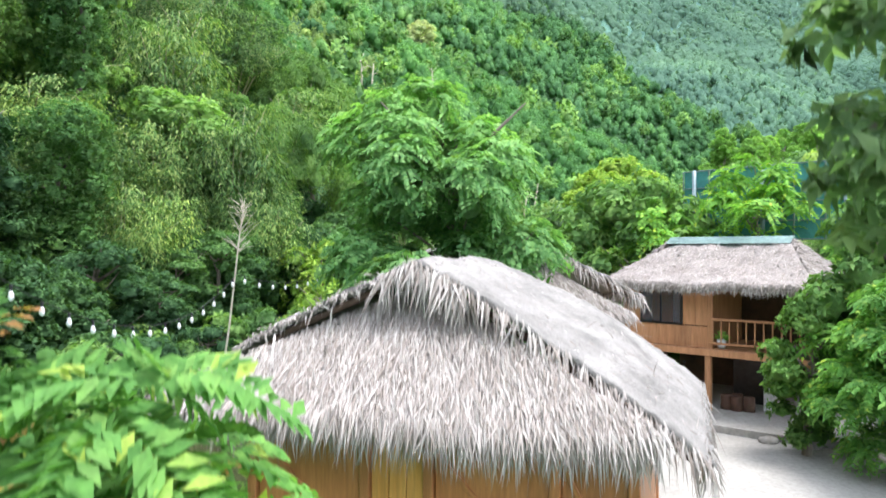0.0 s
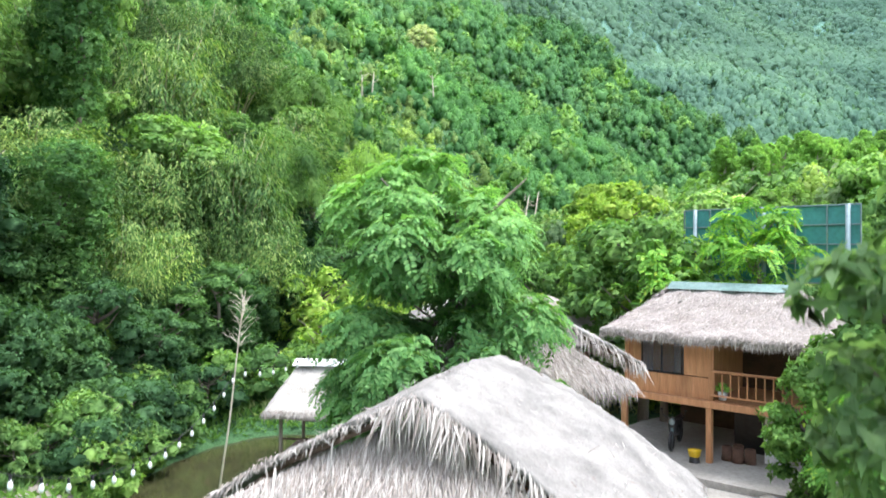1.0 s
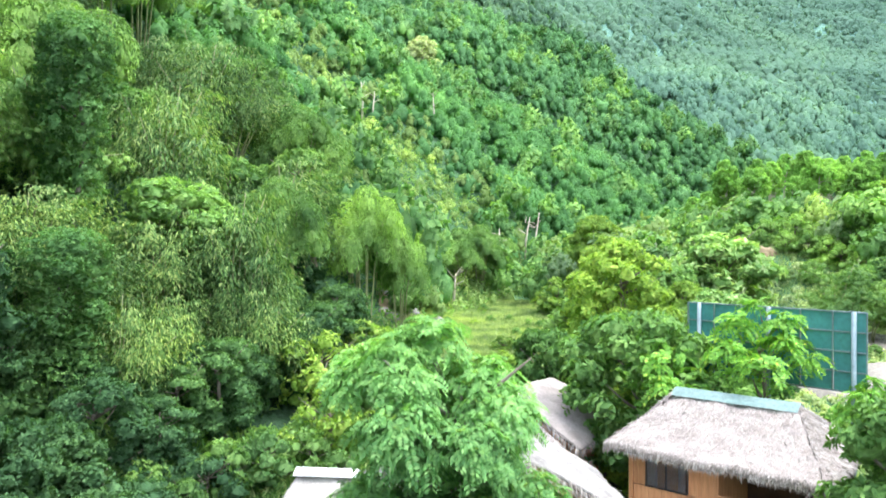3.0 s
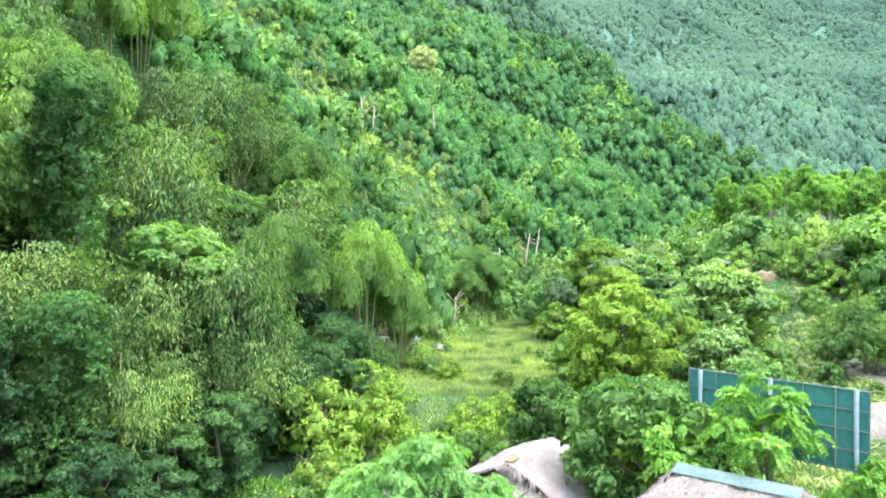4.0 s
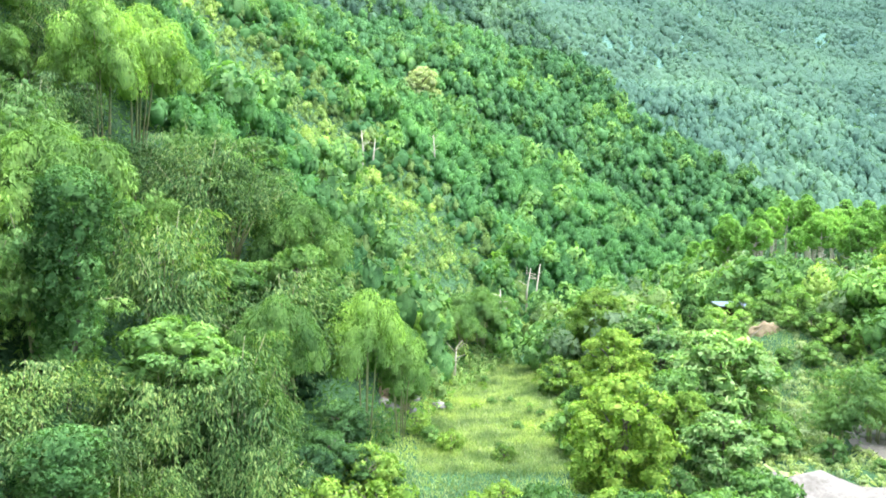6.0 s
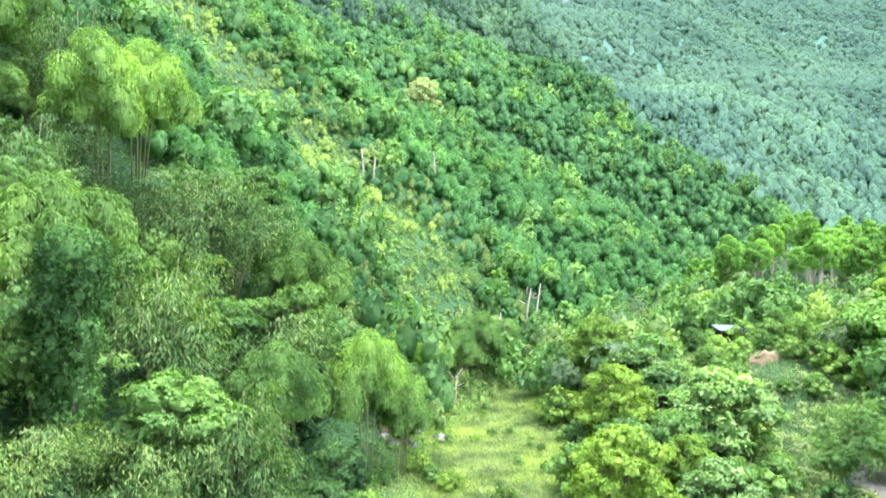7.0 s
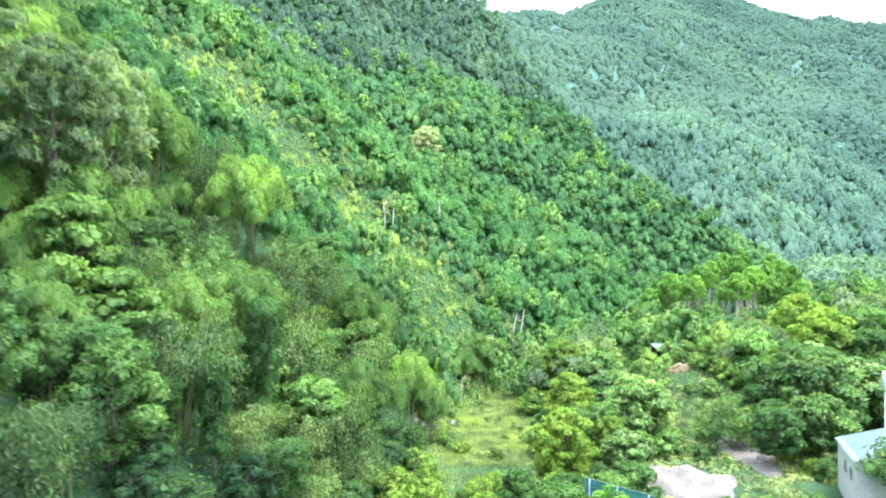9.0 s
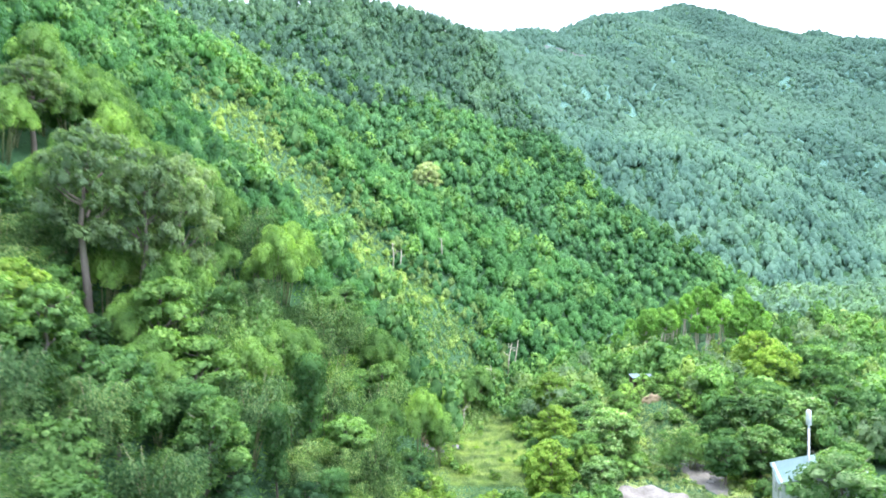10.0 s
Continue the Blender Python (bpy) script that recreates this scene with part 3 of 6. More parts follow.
def pinnate(r, base, way, length, pairs, leaflet, sag=0.3, facing=(0, 0, 1.0)):
    """Compound leaves, one a row: stalks of leaflets in pairs that arch over and hang."""
    base, way = np.asarray(base, float), unit(np.asarray(way, float))
    n = len(base)
    length = np.broadcast_to(length, n)
    side = unit(np.cross(way, facing) + 1e-6)
    t = np.repeat(np.linspace(0.15, 1, pairs), 2)
    s_ = np.tile([1.0, -1.0], pairs)
    k = 2 * pairs
    spine = base[:, None] + way[:, None] * (t[None] * length[:, None])[..., None]
    spine[..., 2] -= sag * t[None] ** 2 * length[:, None]
    ax = side[:, None] * s_[None, :, None] + way[:, None] * 0.5 + np.array([0, 0, -0.28]) + r.normal(size=(n, k, 3)) * 0.1
    size = leaflet * (0.65 + 0.5 * np.sin(t * 2.6))[None] * r.uniform(0.85, 1.15, (n, k)) * (length / length.mean())[:, None]
    up = np.asarray(facing) - way * 0.2
    up = np.repeat(up[:, None], k, 1) + r.normal(size=(n, k, 3)) * 0.12
    return leaves(spine.reshape(-1, 3), ax.reshape(-1, 3), up.reshape(-1, 3), size.ravel(), size.ravel() * 0.44, 0.15)


def pinnate_tree(name, label, seed, height, spread, mat, sprays, length=0.6, pairs=7, leaflet=0.2, low=0.25, group="", stems=8, lobes=26, size=(0.24, 0.4), conical=0.0, tips=None, shift=(0, 0), full=0.4, flat=0.75, young=0.35):
    """A tree of compound leaves that spring in whorls from twig ends and lie in tiers."""
    r = np.random.default_rng(seed)
    root = thing(name, label, "tree", group)
    cen, rad = heap(r, height, spread, low, lobes, size, flat, conical)
    lift = ((cen[:, 2] - height * low) / (height * (1 - low)))[:, None]
    cen[:, :2] += np.array(shift) * np.clip(lift, 0, 1)
    p, out = lobe_shell(r, cen, rad, sprays, -0.15, (0.7, 1.05))
    bm = limbs(r, height * 0.85, spread * 0.6, stems, 0.03 * height ** 0.8)
    for c in cen[::2]:
        tube([(c[0] * 0.3, c[1] * 0.3, c[2] - spread * 0.3), tuple(c)], [0.025, 0.008], 4, bm)
    k = 4
    a = r.uniform(0, 6.28, len(p))
    base = np.repeat(p, k, 0)
    b = np.repeat(a, k) + np.tile(np.arange(k) * 2 * math.pi / k, len(p)) + r.uniform(-0.4, 0.4, len(base))
    way = np.stack([np.cos(b), np.sin(b), np.zeros(len(b))], 1) * 0.8 + np.repeat(out, k, 0) * 0.45 + np.array([0, 0, 1.0]) * r.normal(-0.12, 0.4, len(b))[:, None]
    v, f = pinnate(r, base, way, length * r.uniform(0.7, 1.2, len(base)), pairs, leaflet, 0.55, np.repeat(out, k, 0) * 0.9 + np.array([0, 0, 0.4]) + r.normal(size=(len(b), 3)) * 0.3)
    nrm = unit(np.repeat(np.repeat(out, k, 0), 2 * pairs, 0) * 0.6 + np.array([0, 0, 0.55]) + r.normal(size=(len(v) // 4, 3)) * 0.22)
    bv, bf, bn = masses(cen, rad, full, seed, 7, 4)
    part("trunk", bm, BARK, root, smooth=True)
    put("crown", mesh_of(name + "_crown", *joined((bv, bf), (v, f)), mat, normals=np.concatenate([bn, np.repeat(nrm, 4, 0)])), root)
    if tips:
        q = p[(out[:, 2] > 0.3) & (r.random(len(p)) < young)]
        q = np.repeat(q, 3, 0)
        b = r.uniform(0, 6.28, len(q))
        put("young_leaves", mesh_of(name + "_young", *pinnate(r, q, np.stack([np.cos(b), np.sin(b), np.full(len(b), 0.8)], 1), length * 0.4, 4, leaflet * 0.6, 0.1), tips), root, "yellow and reddish young leaves")
    return root


# ---- ground ----
FOOT_Y = (-90, -20, 0, 25, 50, 62, 80, 100, 118, 150, 170, 195, 216, 234, 277, 340, 430)
FOOT_X = (-28, -20, -18, -14, -8, -3.5, 2, 10, 22, 50, 64, 90, 150, 201, 325, 503, 640)
STEEP_Y, STEEP = (-90, 90, 118, 170, 195, 216, 234, 277, 430), (0.85, 0.85, 0.72, 0.66, 0.55, 0.44, 0.36, 0.31, 0.31)
CREST_X = (-260, -140, -96, -65, -30, 0, 26, 38, 42, 53, 63, 75, 89, 105, 116, 150, 200)          # the spur's crest, falling towards the valley
CREST_Y = (300, 300, 300, 325, 345, 345, 340, 296, 283, 262, 241, 232, 220, 214, 214, 212, 210)
CREST_Z = (192, 166, 156, 178, 181, 172, 161, 122, 111, 95, 76, 66, 50, 36, 30, 10, -12)
GULLY = ((8.0, 78.0), (5.0, 94.0), (-1.5, 102.0), (-11.0, 110.0), (-21.0, 116.0), (-34.0, 123.0), (-54.0, 136.0))


def softplus(v, s):
    return s * np.logaddexp(0, v / s)


def softmin(a, b, s):
    return b - softplus(b - a, s)


def wave(x, y, s, k):
    return np.sin(x / s + 1.7 * k + 1.3 * np.sin(y / (1.7 * s) + k)) * np.cos(y / (1.2 * s) - 0.8 * k + np.sin(x / (1.4 * s)))


def height(x, y):
    """The lie of the land: valley floor, near slope with its crest, far mountain."""
    x, y = np.asarray(x, float), np.asarray(y, float)
    floor = 0.5 + 2.4 * np.clip((y - 28) / 22, 0, 1) + 0.02 * np.clip(y - 60, 0, 200)
    floor = floor + 0.13 * np.clip(y - 60, 0, 100) * np.clip((x - np.interp(y, FOOT_Y, FOOT_X) - 5) / 25, 0, 1)
    floor = floor + 5.2 * np.exp(-((x - 38) / 13) ** 2 - ((y - 79) / 11) ** 2)
    pond = np.clip(1.25 - np.hypot((x + 5.6) / 3.8, (y - 21.5) / 6.0), 0, 0.6) / 0.6
    floor = floor - 1.3 * pond
    foot = np.interp(y, FOOT_Y, FOOT_X)
    rough = np.clip((foot - x) / 25, 0, 1)
    near = np.interp(y, STEEP_Y, STEEP) * softplus(foot - x, 1.2) + rough * (2.2 * wave(x, y, 14, 1) + 3.0 * wave(x, y, 33, 2))
    near = softmin(near, np.interp(x, CREST_X, CREST_Z) - 0.8 * softplus(y - np.interp(x, CREST_X, CREST_Y), 8) + 3 * wave(x, y, 20, 3), 5)
    near = near * (near > 0) * np.ones_like(x)
    far = 181 - 0.222 * (x - 119) + 0.613 * (y - 575) + 14 * wave(x, y, 60, 4) + 9 * wave(x, y, 33, 5)
    crest = np.interp(x, (-200, 60, 102, 150, 208, 300, 340, 380, 440, 500, 560, 600, 665, 800), (268, 272, 291, 312, 349, 408, 430, 448, 472, 484, 452, 440, 426, 398))
    far = softmin(far, crest + 5 * wave(x, y, 40, 6), 10)
    far = softplus(far, 6) * np.clip((y - 250) / 100, 0, 1)
    return floor + np.maximum(near, far)


def spaced(lo, hi, n, bend):
    t = np.linspace(-1, 1, n)
    return (lo + hi) / 2 + (hi - lo) / 2 * np.sign(t) * (bend * np.abs(t) + (1 - bend) * np.abs(t) ** 4)


gx = spaced(-1400, 1400, 230, 0.09)
gy = np.concatenate([np.linspace(-1200, -60, 12)[:-1], np.linspace(-60, 130, 110), 130 + 1270 * np.linspace(0, 1, 130)[1:] ** 1.35])
GX, GY = np.meshgrid(gx, gy)
verts = np.stack([GX, GY, height(GX, GY)], -1).reshape(-1, 3)
nx, ny = len(gx), len(gy)
idx = np.arange(nx * ny).reshape(ny, nx)
faces = np.stack([idx[:-1, :-1], idx[:-1, 1:], idx[1:, 1:], idx[1:, :-1]], -1).reshape(-1, 4)
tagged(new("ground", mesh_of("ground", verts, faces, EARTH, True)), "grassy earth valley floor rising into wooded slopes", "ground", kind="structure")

bm = bmesh.new()
bmesh.ops.create_grid(bm, x_segments=24, y_segments=30, size=1)
for v in bm.verts:
    v.co = Vector((-8.5 + v.co.x * 9, 22 + v.co.y * 15, -0.05))
tagged(part("water", bm, WATER, None), "still murky olive-brown pond water", "water", kind="structure")

# ---- thatched huts ----


def thatch_sheet(r, rows, cols, point, thick, rough):
    """A thick mat of thatch over a surface point(s, t), s and t from 0 to 1, with an underside and a rim."""
    s, t = np.meshgrid(np.linspace(0, 1, cols), np.linspace(0, 1, rows))
    top = point(s, t)
    top = top + r.normal(size=top.shape) * rough
    low = point(s, t) - np.array([0, 0, thick])
    n = rows * cols
    i = np.arange(n).reshape(rows, cols)
    f = np.stack([i[:-1, :-1], i[:-1, 1:], i[1:, 1:], i[1:, :-1]], -1).reshape(-1, 4)
    ring = np.concatenate([i[0, :], i[1:, -1], i[-1, -2::-1], i[-2:0:-1, 0]])
    nxt = np.roll(ring, -1)
    rim = np.stack([nxt, ring, ring + n, nxt + n], 1)
    return np.concatenate([top.reshape(-1, 3), low.reshape(-1, 3)]), np.concatenate([f, f[:, ::-1] + n, rim])


def blades(r, n, where, down, length, width, splay=0.25, lift=0.06):
    """Thatch blades: where(n) gives roots, down the way they hang."""
    p = where(n)
    ax = np.asarray(down) + r.normal(size=(n, 3)) * splay
    face = np.tile([0, -0.6, 0.8], (n, 1)) + r.normal(size=(n, 3)) * 0.4
    p = p + np.array([0, 0, 1]) * r.uniform(0, lift, n)[:, None]
    return leaves(p, ax, face, length * r.uniform(0.35, 1.6, n), width * r.uniform(0.6, 1.5, n), 0.3, 0.3)


def hut(name, label, at, turn, ridge=5.4, eave=3.62, half=3.45, depth=5.2, front=-1.65, detail=1.0, wall=(-1.55, 2.5), seed=3, skirt_eave=3.72, mat=None, patch=False):
    """A hut with a thatched gable cap over a thatched front skirt, on boarded walls."""
    r = np.random.default_rng(seed)
    root = thing(name, label, "hut", "thatched huts", at)
    root.rotation_euler = (0, 0, radians(turn))
    drop = ridge - eave

    def cap(s, t):
        u = (s * 2 - 1)
        e = np.abs(u)
        z = ridge + 0.08 - drop * (0.76 * e + 0.24 * e ** 2.8)
        lip = -0.62 * e - 0.3
        v = lip + t * (depth - lip - 0.4 * e)
        z = z - 0.15 * t ** 12 * (1 - e) + 0.025 * np.sin(7 * u + 5 * t) + 0.025 * np.sin(13 * t - 4 * u)
        return np.stack([u * half, v, z], -1)

    put("roof_cap", mesh_of(name + "_cap", *thatch_sheet(r, 40, 70, cap, 0.07, 0.014), mat or THATCH, True), root, "matted pale grey thatch")
    apex_v, apex_z = 0.2, ridge - 0.28

    def skirt(s, t):
        lo_u = -0.88 * half + s * 1.76 * half
        u = lo_u * (0.06 + 0.94 * t)
        low_v = front + 0.25 * (1 - np.sin(s * math.pi))
        v = apex_v + (low_v - apex_v) * t
        z = apex_z + (skirt_eave + 0.12 - apex_z) * t + 0.02 * np.sin(9 * s + 4 * t)
        return np.stack([u, v, z], -1)

    put("roof_skirt", mesh_of(name + "_skirt", *thatch_sheet(r, 24, 40, skirt, 0.1, 0.012), THATCH_OLD, True), root, "weathered thatch slope")

    def on_skirt(n):
        return skirt(r.random(n), r.random(n) ** 0.6)

    def on_eave(n):
        return skirt(r.random(n), r.uniform(0.92, 1.0, n)) - np.array([0, 0, 0.03])

    def on_lip(n):
        s = np.where(r.random(n) < 0.018, r.uniform(0.1, 0.42, n), np.where(r.random(n) < 0.4, r.uniform(0.44, 0.6, n), r.uniform(0.55, 1, n)))
        return cap(s, np.zeros(n)) - np.array([0, 0, 0.1]) * r.random(n)[:, None]

    def on_left(n):
        return cap(r.uniform(0, 0.5, n), np.zeros(n)) - np.array([0, 0, 0.07]) * r.random(n)[:, None]

    def on_side(n):
        s = np.where(r.random(n) < 0.5, r.uniform(0, 0.012, n), r.uniform(0.988, 1, n))
        return cap(s, r.random(n)) - np.array([0, 0, 0.1]) * r.random(n)[:, None]

    slope = np.array([0, front - apex_v, skirt_eave - apex_z])
    slope = slope / np.linalg.norm(slope)
    put("skirt_thatch", mesh_of(name + "_blades", *blades(r, int(21000 * detail), on_skirt, slope + np.array([0.28, 0, -0.1]), 0.31, 0.0145, 0.2), BLADE), root, "hanging dry palm thatch blades")
    put("eave_fringe", mesh_of(name + "_fringe", *joined(blades(r, int(2500 * detail), on_eave, (0, -0.25, -1), 0.36, 0.02, 0.14, 0.1),
                                                         blades(r, int(620 * detail), on_lip, (0.12, -0.6, -0.85), 0.4, 0.02, 0.22),
                                                         blades(r, int(420 * detail), on_left, (0.1, -0.7, -0.5), 0.12, 0.016, 0.4),
                                                         blades(r, int(1500 * detail), on_side, (0, 0, -1), 0.28, 0.022, 0.25)), BLADE), root, "ragged straw fringe")
    tagged(put("loose_thatch", mesh_of(name + "_loose", *blades(r, int(1300 * detail), lambda n: cap(r.random(n), r.uniform(0.05, 0.95, n)), (0, -0.2, -0.25), 0.14, 0.011, 0.28, 0.004), BLADE), root), "loose flat flakes of thatch", kind="stuff")
    # purlin poles under the lip of the cap
    for s0, s1 in ((0.03, 0.49), (0.51, 0.97)):
        ends = cap(np.array([s0, (s0 + s1) / 2, s1]), np.zeros(3)) + np.array([0, 0.1, -0.14])
        part("lip_pole", tube([tuple(p) for p in ends], 0.045, 7), WOOD_DARK, root, "brown pole under the thatch edge", True)
    if patch:
        part("ridge_patch", box((0.34, 0.7, 0.05), (0, 0.2, ridge + 0.1), bevel=0.01), CLAY, root, "rusty sheet strip on the ridge")
    # walls
    w0, w1 = wall
    wv, top, low = front + 0.5, skirt_eave + 0.12, 0.3
    back = depth - 0.8
    posts = [w0, w0 + 0.9, w0 + 0.42 * (w1 - w0) + 0.35, w0 + 0.82 * (w1 - w0), w1]
    for u in (posts[0], posts[2], posts[3], posts[4], posts[0] + 1.35):
        part("post", box((0.11, 0.11, top - low), (u, wv - 0.02, (top + low) / 2)), WOOD, root)
    for u in (w0, w1):
        part("post", box((0.11, 0.11, top - low), (u, back, (top + low) / 2)), WOOD, root)
    edges = sorted([posts[0], posts[0] + 1.35, posts[2], posts[3], posts[4]])
    for i, (a, b) in enumerate(zip(edges, edges[1:])):
        n = 3 if i == 1 else 1
        for k in range(n):
            ww = (b - a - 0.12) / n
            part("board", box((ww - 0.008, 0.03, top - low - 0.1), (a + 0.06 + ww * (k + 0.5), wv, (top + low) / 2), bevel=0.006), WOOD_GOLD if i == 1 else WOOD, root)
        if i != 1:
            ln = math.hypot(b - a - 0.15, 1.1)
            part("brace", box((ln, 0.03, 0.05), ((a + b) / 2, wv - 0.03, top - 0.95), Matrix.Rotation(math.atan2(1.1, b - a - 0.15), 3, "Y"), 0.006), WOOD, root)
    for u in (w0, w1):
        part("side_wall", box((0.05, back - wv, top - low), (u, (wv + back) / 2, (top + low) / 2)), WOOD, root)
    part("rear_wall", box((w1 - w0, 0.05, top - low), ((w0 + w1) / 2, back, (top + low) / 2)), WOOD, root)
    part("wall_plate", box((w1 - w0, 0.12, 0.12), ((w0 + w1) / 2, wv - 0.03, top + 0.02)), WOOD, root)
    part("plinth", box((w1 - w0 + 0.5, back - wv + 0.5, 0.5), ((w0 + w1) / 2, (wv + back) / 2, 0.2)), CONCRETE, root)
    return root


hut("thatched_hut", "wooden hut with shaggy pale grey palm thatch roof", (-0.23, 8.4, 0.15), -19, ridge=5.25, eave=3.35, half=3.2, depth=3.9, skirt_eave=3.68)
hut("thatched_hut", "wooden hut half hidden behind a leafy tree", (1.2, 16.7, 0.3), 4, ridge=5.75, eave=4.1, half=3.3, seed=5, detail=0.6, wall=(-2.3, 1.7), skirt_eave=3.75, depth=3.9)
hut("thatched_hut", "wooden hut with rusty patch on its thatched ridge", (2.45, 27.2, 0.3), -30, ridge=4.8, eave=3.3, half=3.1, seed=8, detail=0.4, wall=(-2.2, 2.2), skirt_eave=3.4, depth=4.6, mat=THATCH_OLD, patch=True)

# ---- stilt house ----


def stilt_house():
    r = np.random.default_rng(11)
    root = thing("stilt_house", "two-storey wooden stilt house with shaggy thatched hip roof", "house", at=(8.02, 20.78, 0.85))
    root.rotation_euler = (0, 0, radians(-41.3))
    EZ, RZ, EL, ER, V0, V1 = 3.75, 5.05, -3.5, 2.86, -0.65, 5.2
    RL, RR, RV = -2.4, 1.3, 2.6

    def face(p00, p10, p01, p11, sag):
        a, b, c, d = (np.array(p, float) for p in (p00, p10, p01, p11))

        def point(s, t):
            s_, t_ = s[..., None], t[..., None]
            q = (a * (1 - s_) + b * s_) * (1 - t_) + (c * (1 - s_) + d * s_) * t_
            q[..., 2] += -sag * np.sin(t * math.pi) + 0.03 * np.sin(11 * s + 5 * t) + 0.03 * np.sin(23 * s - 9 * t)
            return q
        return point

    slopes = {
        "front": face((EL, V0, EZ), (ER, V0, EZ), (RL, RV, RZ), (RR, RV, RZ), 0.1),
        "rear": face((ER, V1, EZ), (EL, V1, EZ), (RR, RV, RZ), (RL, RV, RZ), 0.1),
        "left": face((EL, V1, EZ), (EL, V0, EZ), (RL, RV, RZ), (RL, RV, RZ), 0.08),
        "right": face((ER, V0, EZ), (ER, V1, EZ), (RR, RV, RZ), (RR, RV, RZ), 0.08),
    }
    for side, fn in slopes.items():
        roof = put("roof", mesh_of("house_roof_" + side, *thatch_sheet(r, 34, 80, fn, 0.22, 0.022), THATCH_OLD, True), root, "layered brown-grey thatch slope")
        n = 3000
        out = {"front": (0, -1), "rear": (0, 1), "left": (-1, 0), "right": (1, 0)}[side]
        k = blades(r, n, lambda m: fn(r.random(m), r.uniform(0, 0.03, m)) - np.array([0, 0, 0.2]) * r.random(m)[:, None], (out[0] * 0.3, out[1] * 0.3, -1), 0.17, 0.02, 0.25)
        j = blades(r, 5200, lambda m: fn(r.random(m), r.random(m)), (out[0] * 1.0, out[1] * 1.0, -0.5), 0.2, 0.016, 0.25, 0.015)
        put("fringe", mesh_of("house_fringe_" + side, *joined(k, j), BLADE), roof, "ragged straw fringe")
    # ridge cap of bent sheet
    bm = bmesh.new()
    c = [(-0.42, -0.2), (-0.2, -0.07), (0, 0.03), (0.2, -0.07), (0.42, -0.2)]
    ring = [[bm.verts.new((u, RV + a, RZ + 0.08 + b)) for a, b in c] for u in (RL - 0.12, RR + 0.12)]
    for k in range(4):
        bm.faces.new((ring[0][k], ring[1][k], ring[1][k + 1], ring[0][k + 1]))
    bmesh.ops.solidify(bm, geom=bm.faces[:], thickness=0.015)
    part("ridge_cap", bm, TEAL_ROOF, root, "pale teal metal ridge sheet")
    DZ = 1.78
    FV = -0.15
    part("deck", box((5.6, 5.0, 0.08), (-0.2, 2.45, DZ + 0.02)), HOUSE_WOOD, root)
    part("front_beam", box((5.7, 0.14, 0.2), (-0.2, FV - 0.02, DZ - 0.06)), HOUSE_WOOD, root, "orange-brown varnished beam")
    part("side_beam", box((0.14, 5.0, 0.2), (-2.98, 2.4, DZ - 0.06)), HOUSE_WOOD, root)
    for u in (-2.9, -0.2, 2.5):
        part("post", box((0.17, 0.17, DZ - 0.1), (u, FV + 0.05, (DZ - 0.1) / 2)), HOUSE_WOOD, root)
        part("post", box((0.17, 0.17, DZ - 0.1), (u, 4.6, (DZ - 0.1) / 2)), HOUSE_WOOD, root)
    # upper room, left of the veranda
    top = EZ + 0.15
    part("corner_post", box((0.14, 0.14, top - DZ), (-2.85, FV + 0.15, (top + DZ) / 2)), HOUSE_WOOD, root)
    part("corner_post", box((0.16, 0.16, top - DZ), (-0.17, FV + 0.15, (top + DZ) / 2)), HOUSE_WOOD, root)
    part("corner_post", box((0.16, 0.16, top - DZ), (2.48, FV + 0.15, (top + DZ) / 2)), HOUSE_WOOD, root)
    for k in range(5):
        part("wall_board", box((0.5, 0.04, 0.62), (-2.52 + k * 0.505, FV + 0.15, DZ + 0.36), bevel=0.006), HOUSE_WOOD, root)
    for k in range(2):
        part("wall_board", box((0.38, 0.04, top - DZ - 0.7), (-0.82 + k * 0.385, FV + 0.15, (top + DZ + 0.7) / 2), bevel=0.006), HOUSE_WOOD, root)
    part("wall_board", box((0.42, 0.04, top - DZ - 0.7), (-2.56, FV + 0.15, (top + DZ + 0.7) / 2), bevel=0.006), HOUSE_WOOD, root)
    win = part("window", box((1.36, 0.05, 0.06), (-1.7, FV + 0.12, DZ + 0.71), bevel=0.005), BLACK, root, "dark framed sliding window")
    for u in (-2.34, -1.7, -1.06):
        part("frame_bar", box((0.05, 0.05, 1.3), (u, FV + 0.12, DZ + 1.36), bevel=0.005), BLACK, win)
    for u in (-2.02, -1.38):
        part("pane", box((0.6, 0.012, 1.26), (u, FV + 0.13, DZ + 1.36), bevel=0), PANE, win)
    for u in (-2.2, -1.2):
        bm = bmesh.new()
        pts = [(u - 0.16 + 0.02 * i, FV + 0.24 + 0.03 * math.sin(i * 1.6)) for i in range(17)]
        lo = [bm.verts.new((a, b, DZ + 0.7)) for a, b in pts]
        hi = [bm.verts.new((a, b, DZ + 2.0)) for a, b in pts]
        for i in range(16):
            bm.faces.new((lo[i], lo[i + 1], hi[i + 1], hi[i]))
        bmesh.ops.solidify(bm, geom=bm.faces[:], thickness=0.006)
        part("curtain", bm, CURTAIN, win, "hanging blue-grey curtain", True)
    part("side_wall", box((0.05, 4.4, top - DZ), (-2.88, 2.4, (top + DZ) / 2)), HOUSE_WOOD, root)
    part("partition", box((0.05, 2.6, top - DZ), (-0.17, 1.5, (top + DZ) / 2)), HOUSE_WOOD, root)
    # back walls in dark wood, so the rooms' shade sits in their colour
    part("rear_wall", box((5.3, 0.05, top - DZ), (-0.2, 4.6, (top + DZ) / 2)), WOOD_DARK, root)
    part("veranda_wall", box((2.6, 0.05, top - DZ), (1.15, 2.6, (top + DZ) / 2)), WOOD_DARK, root)
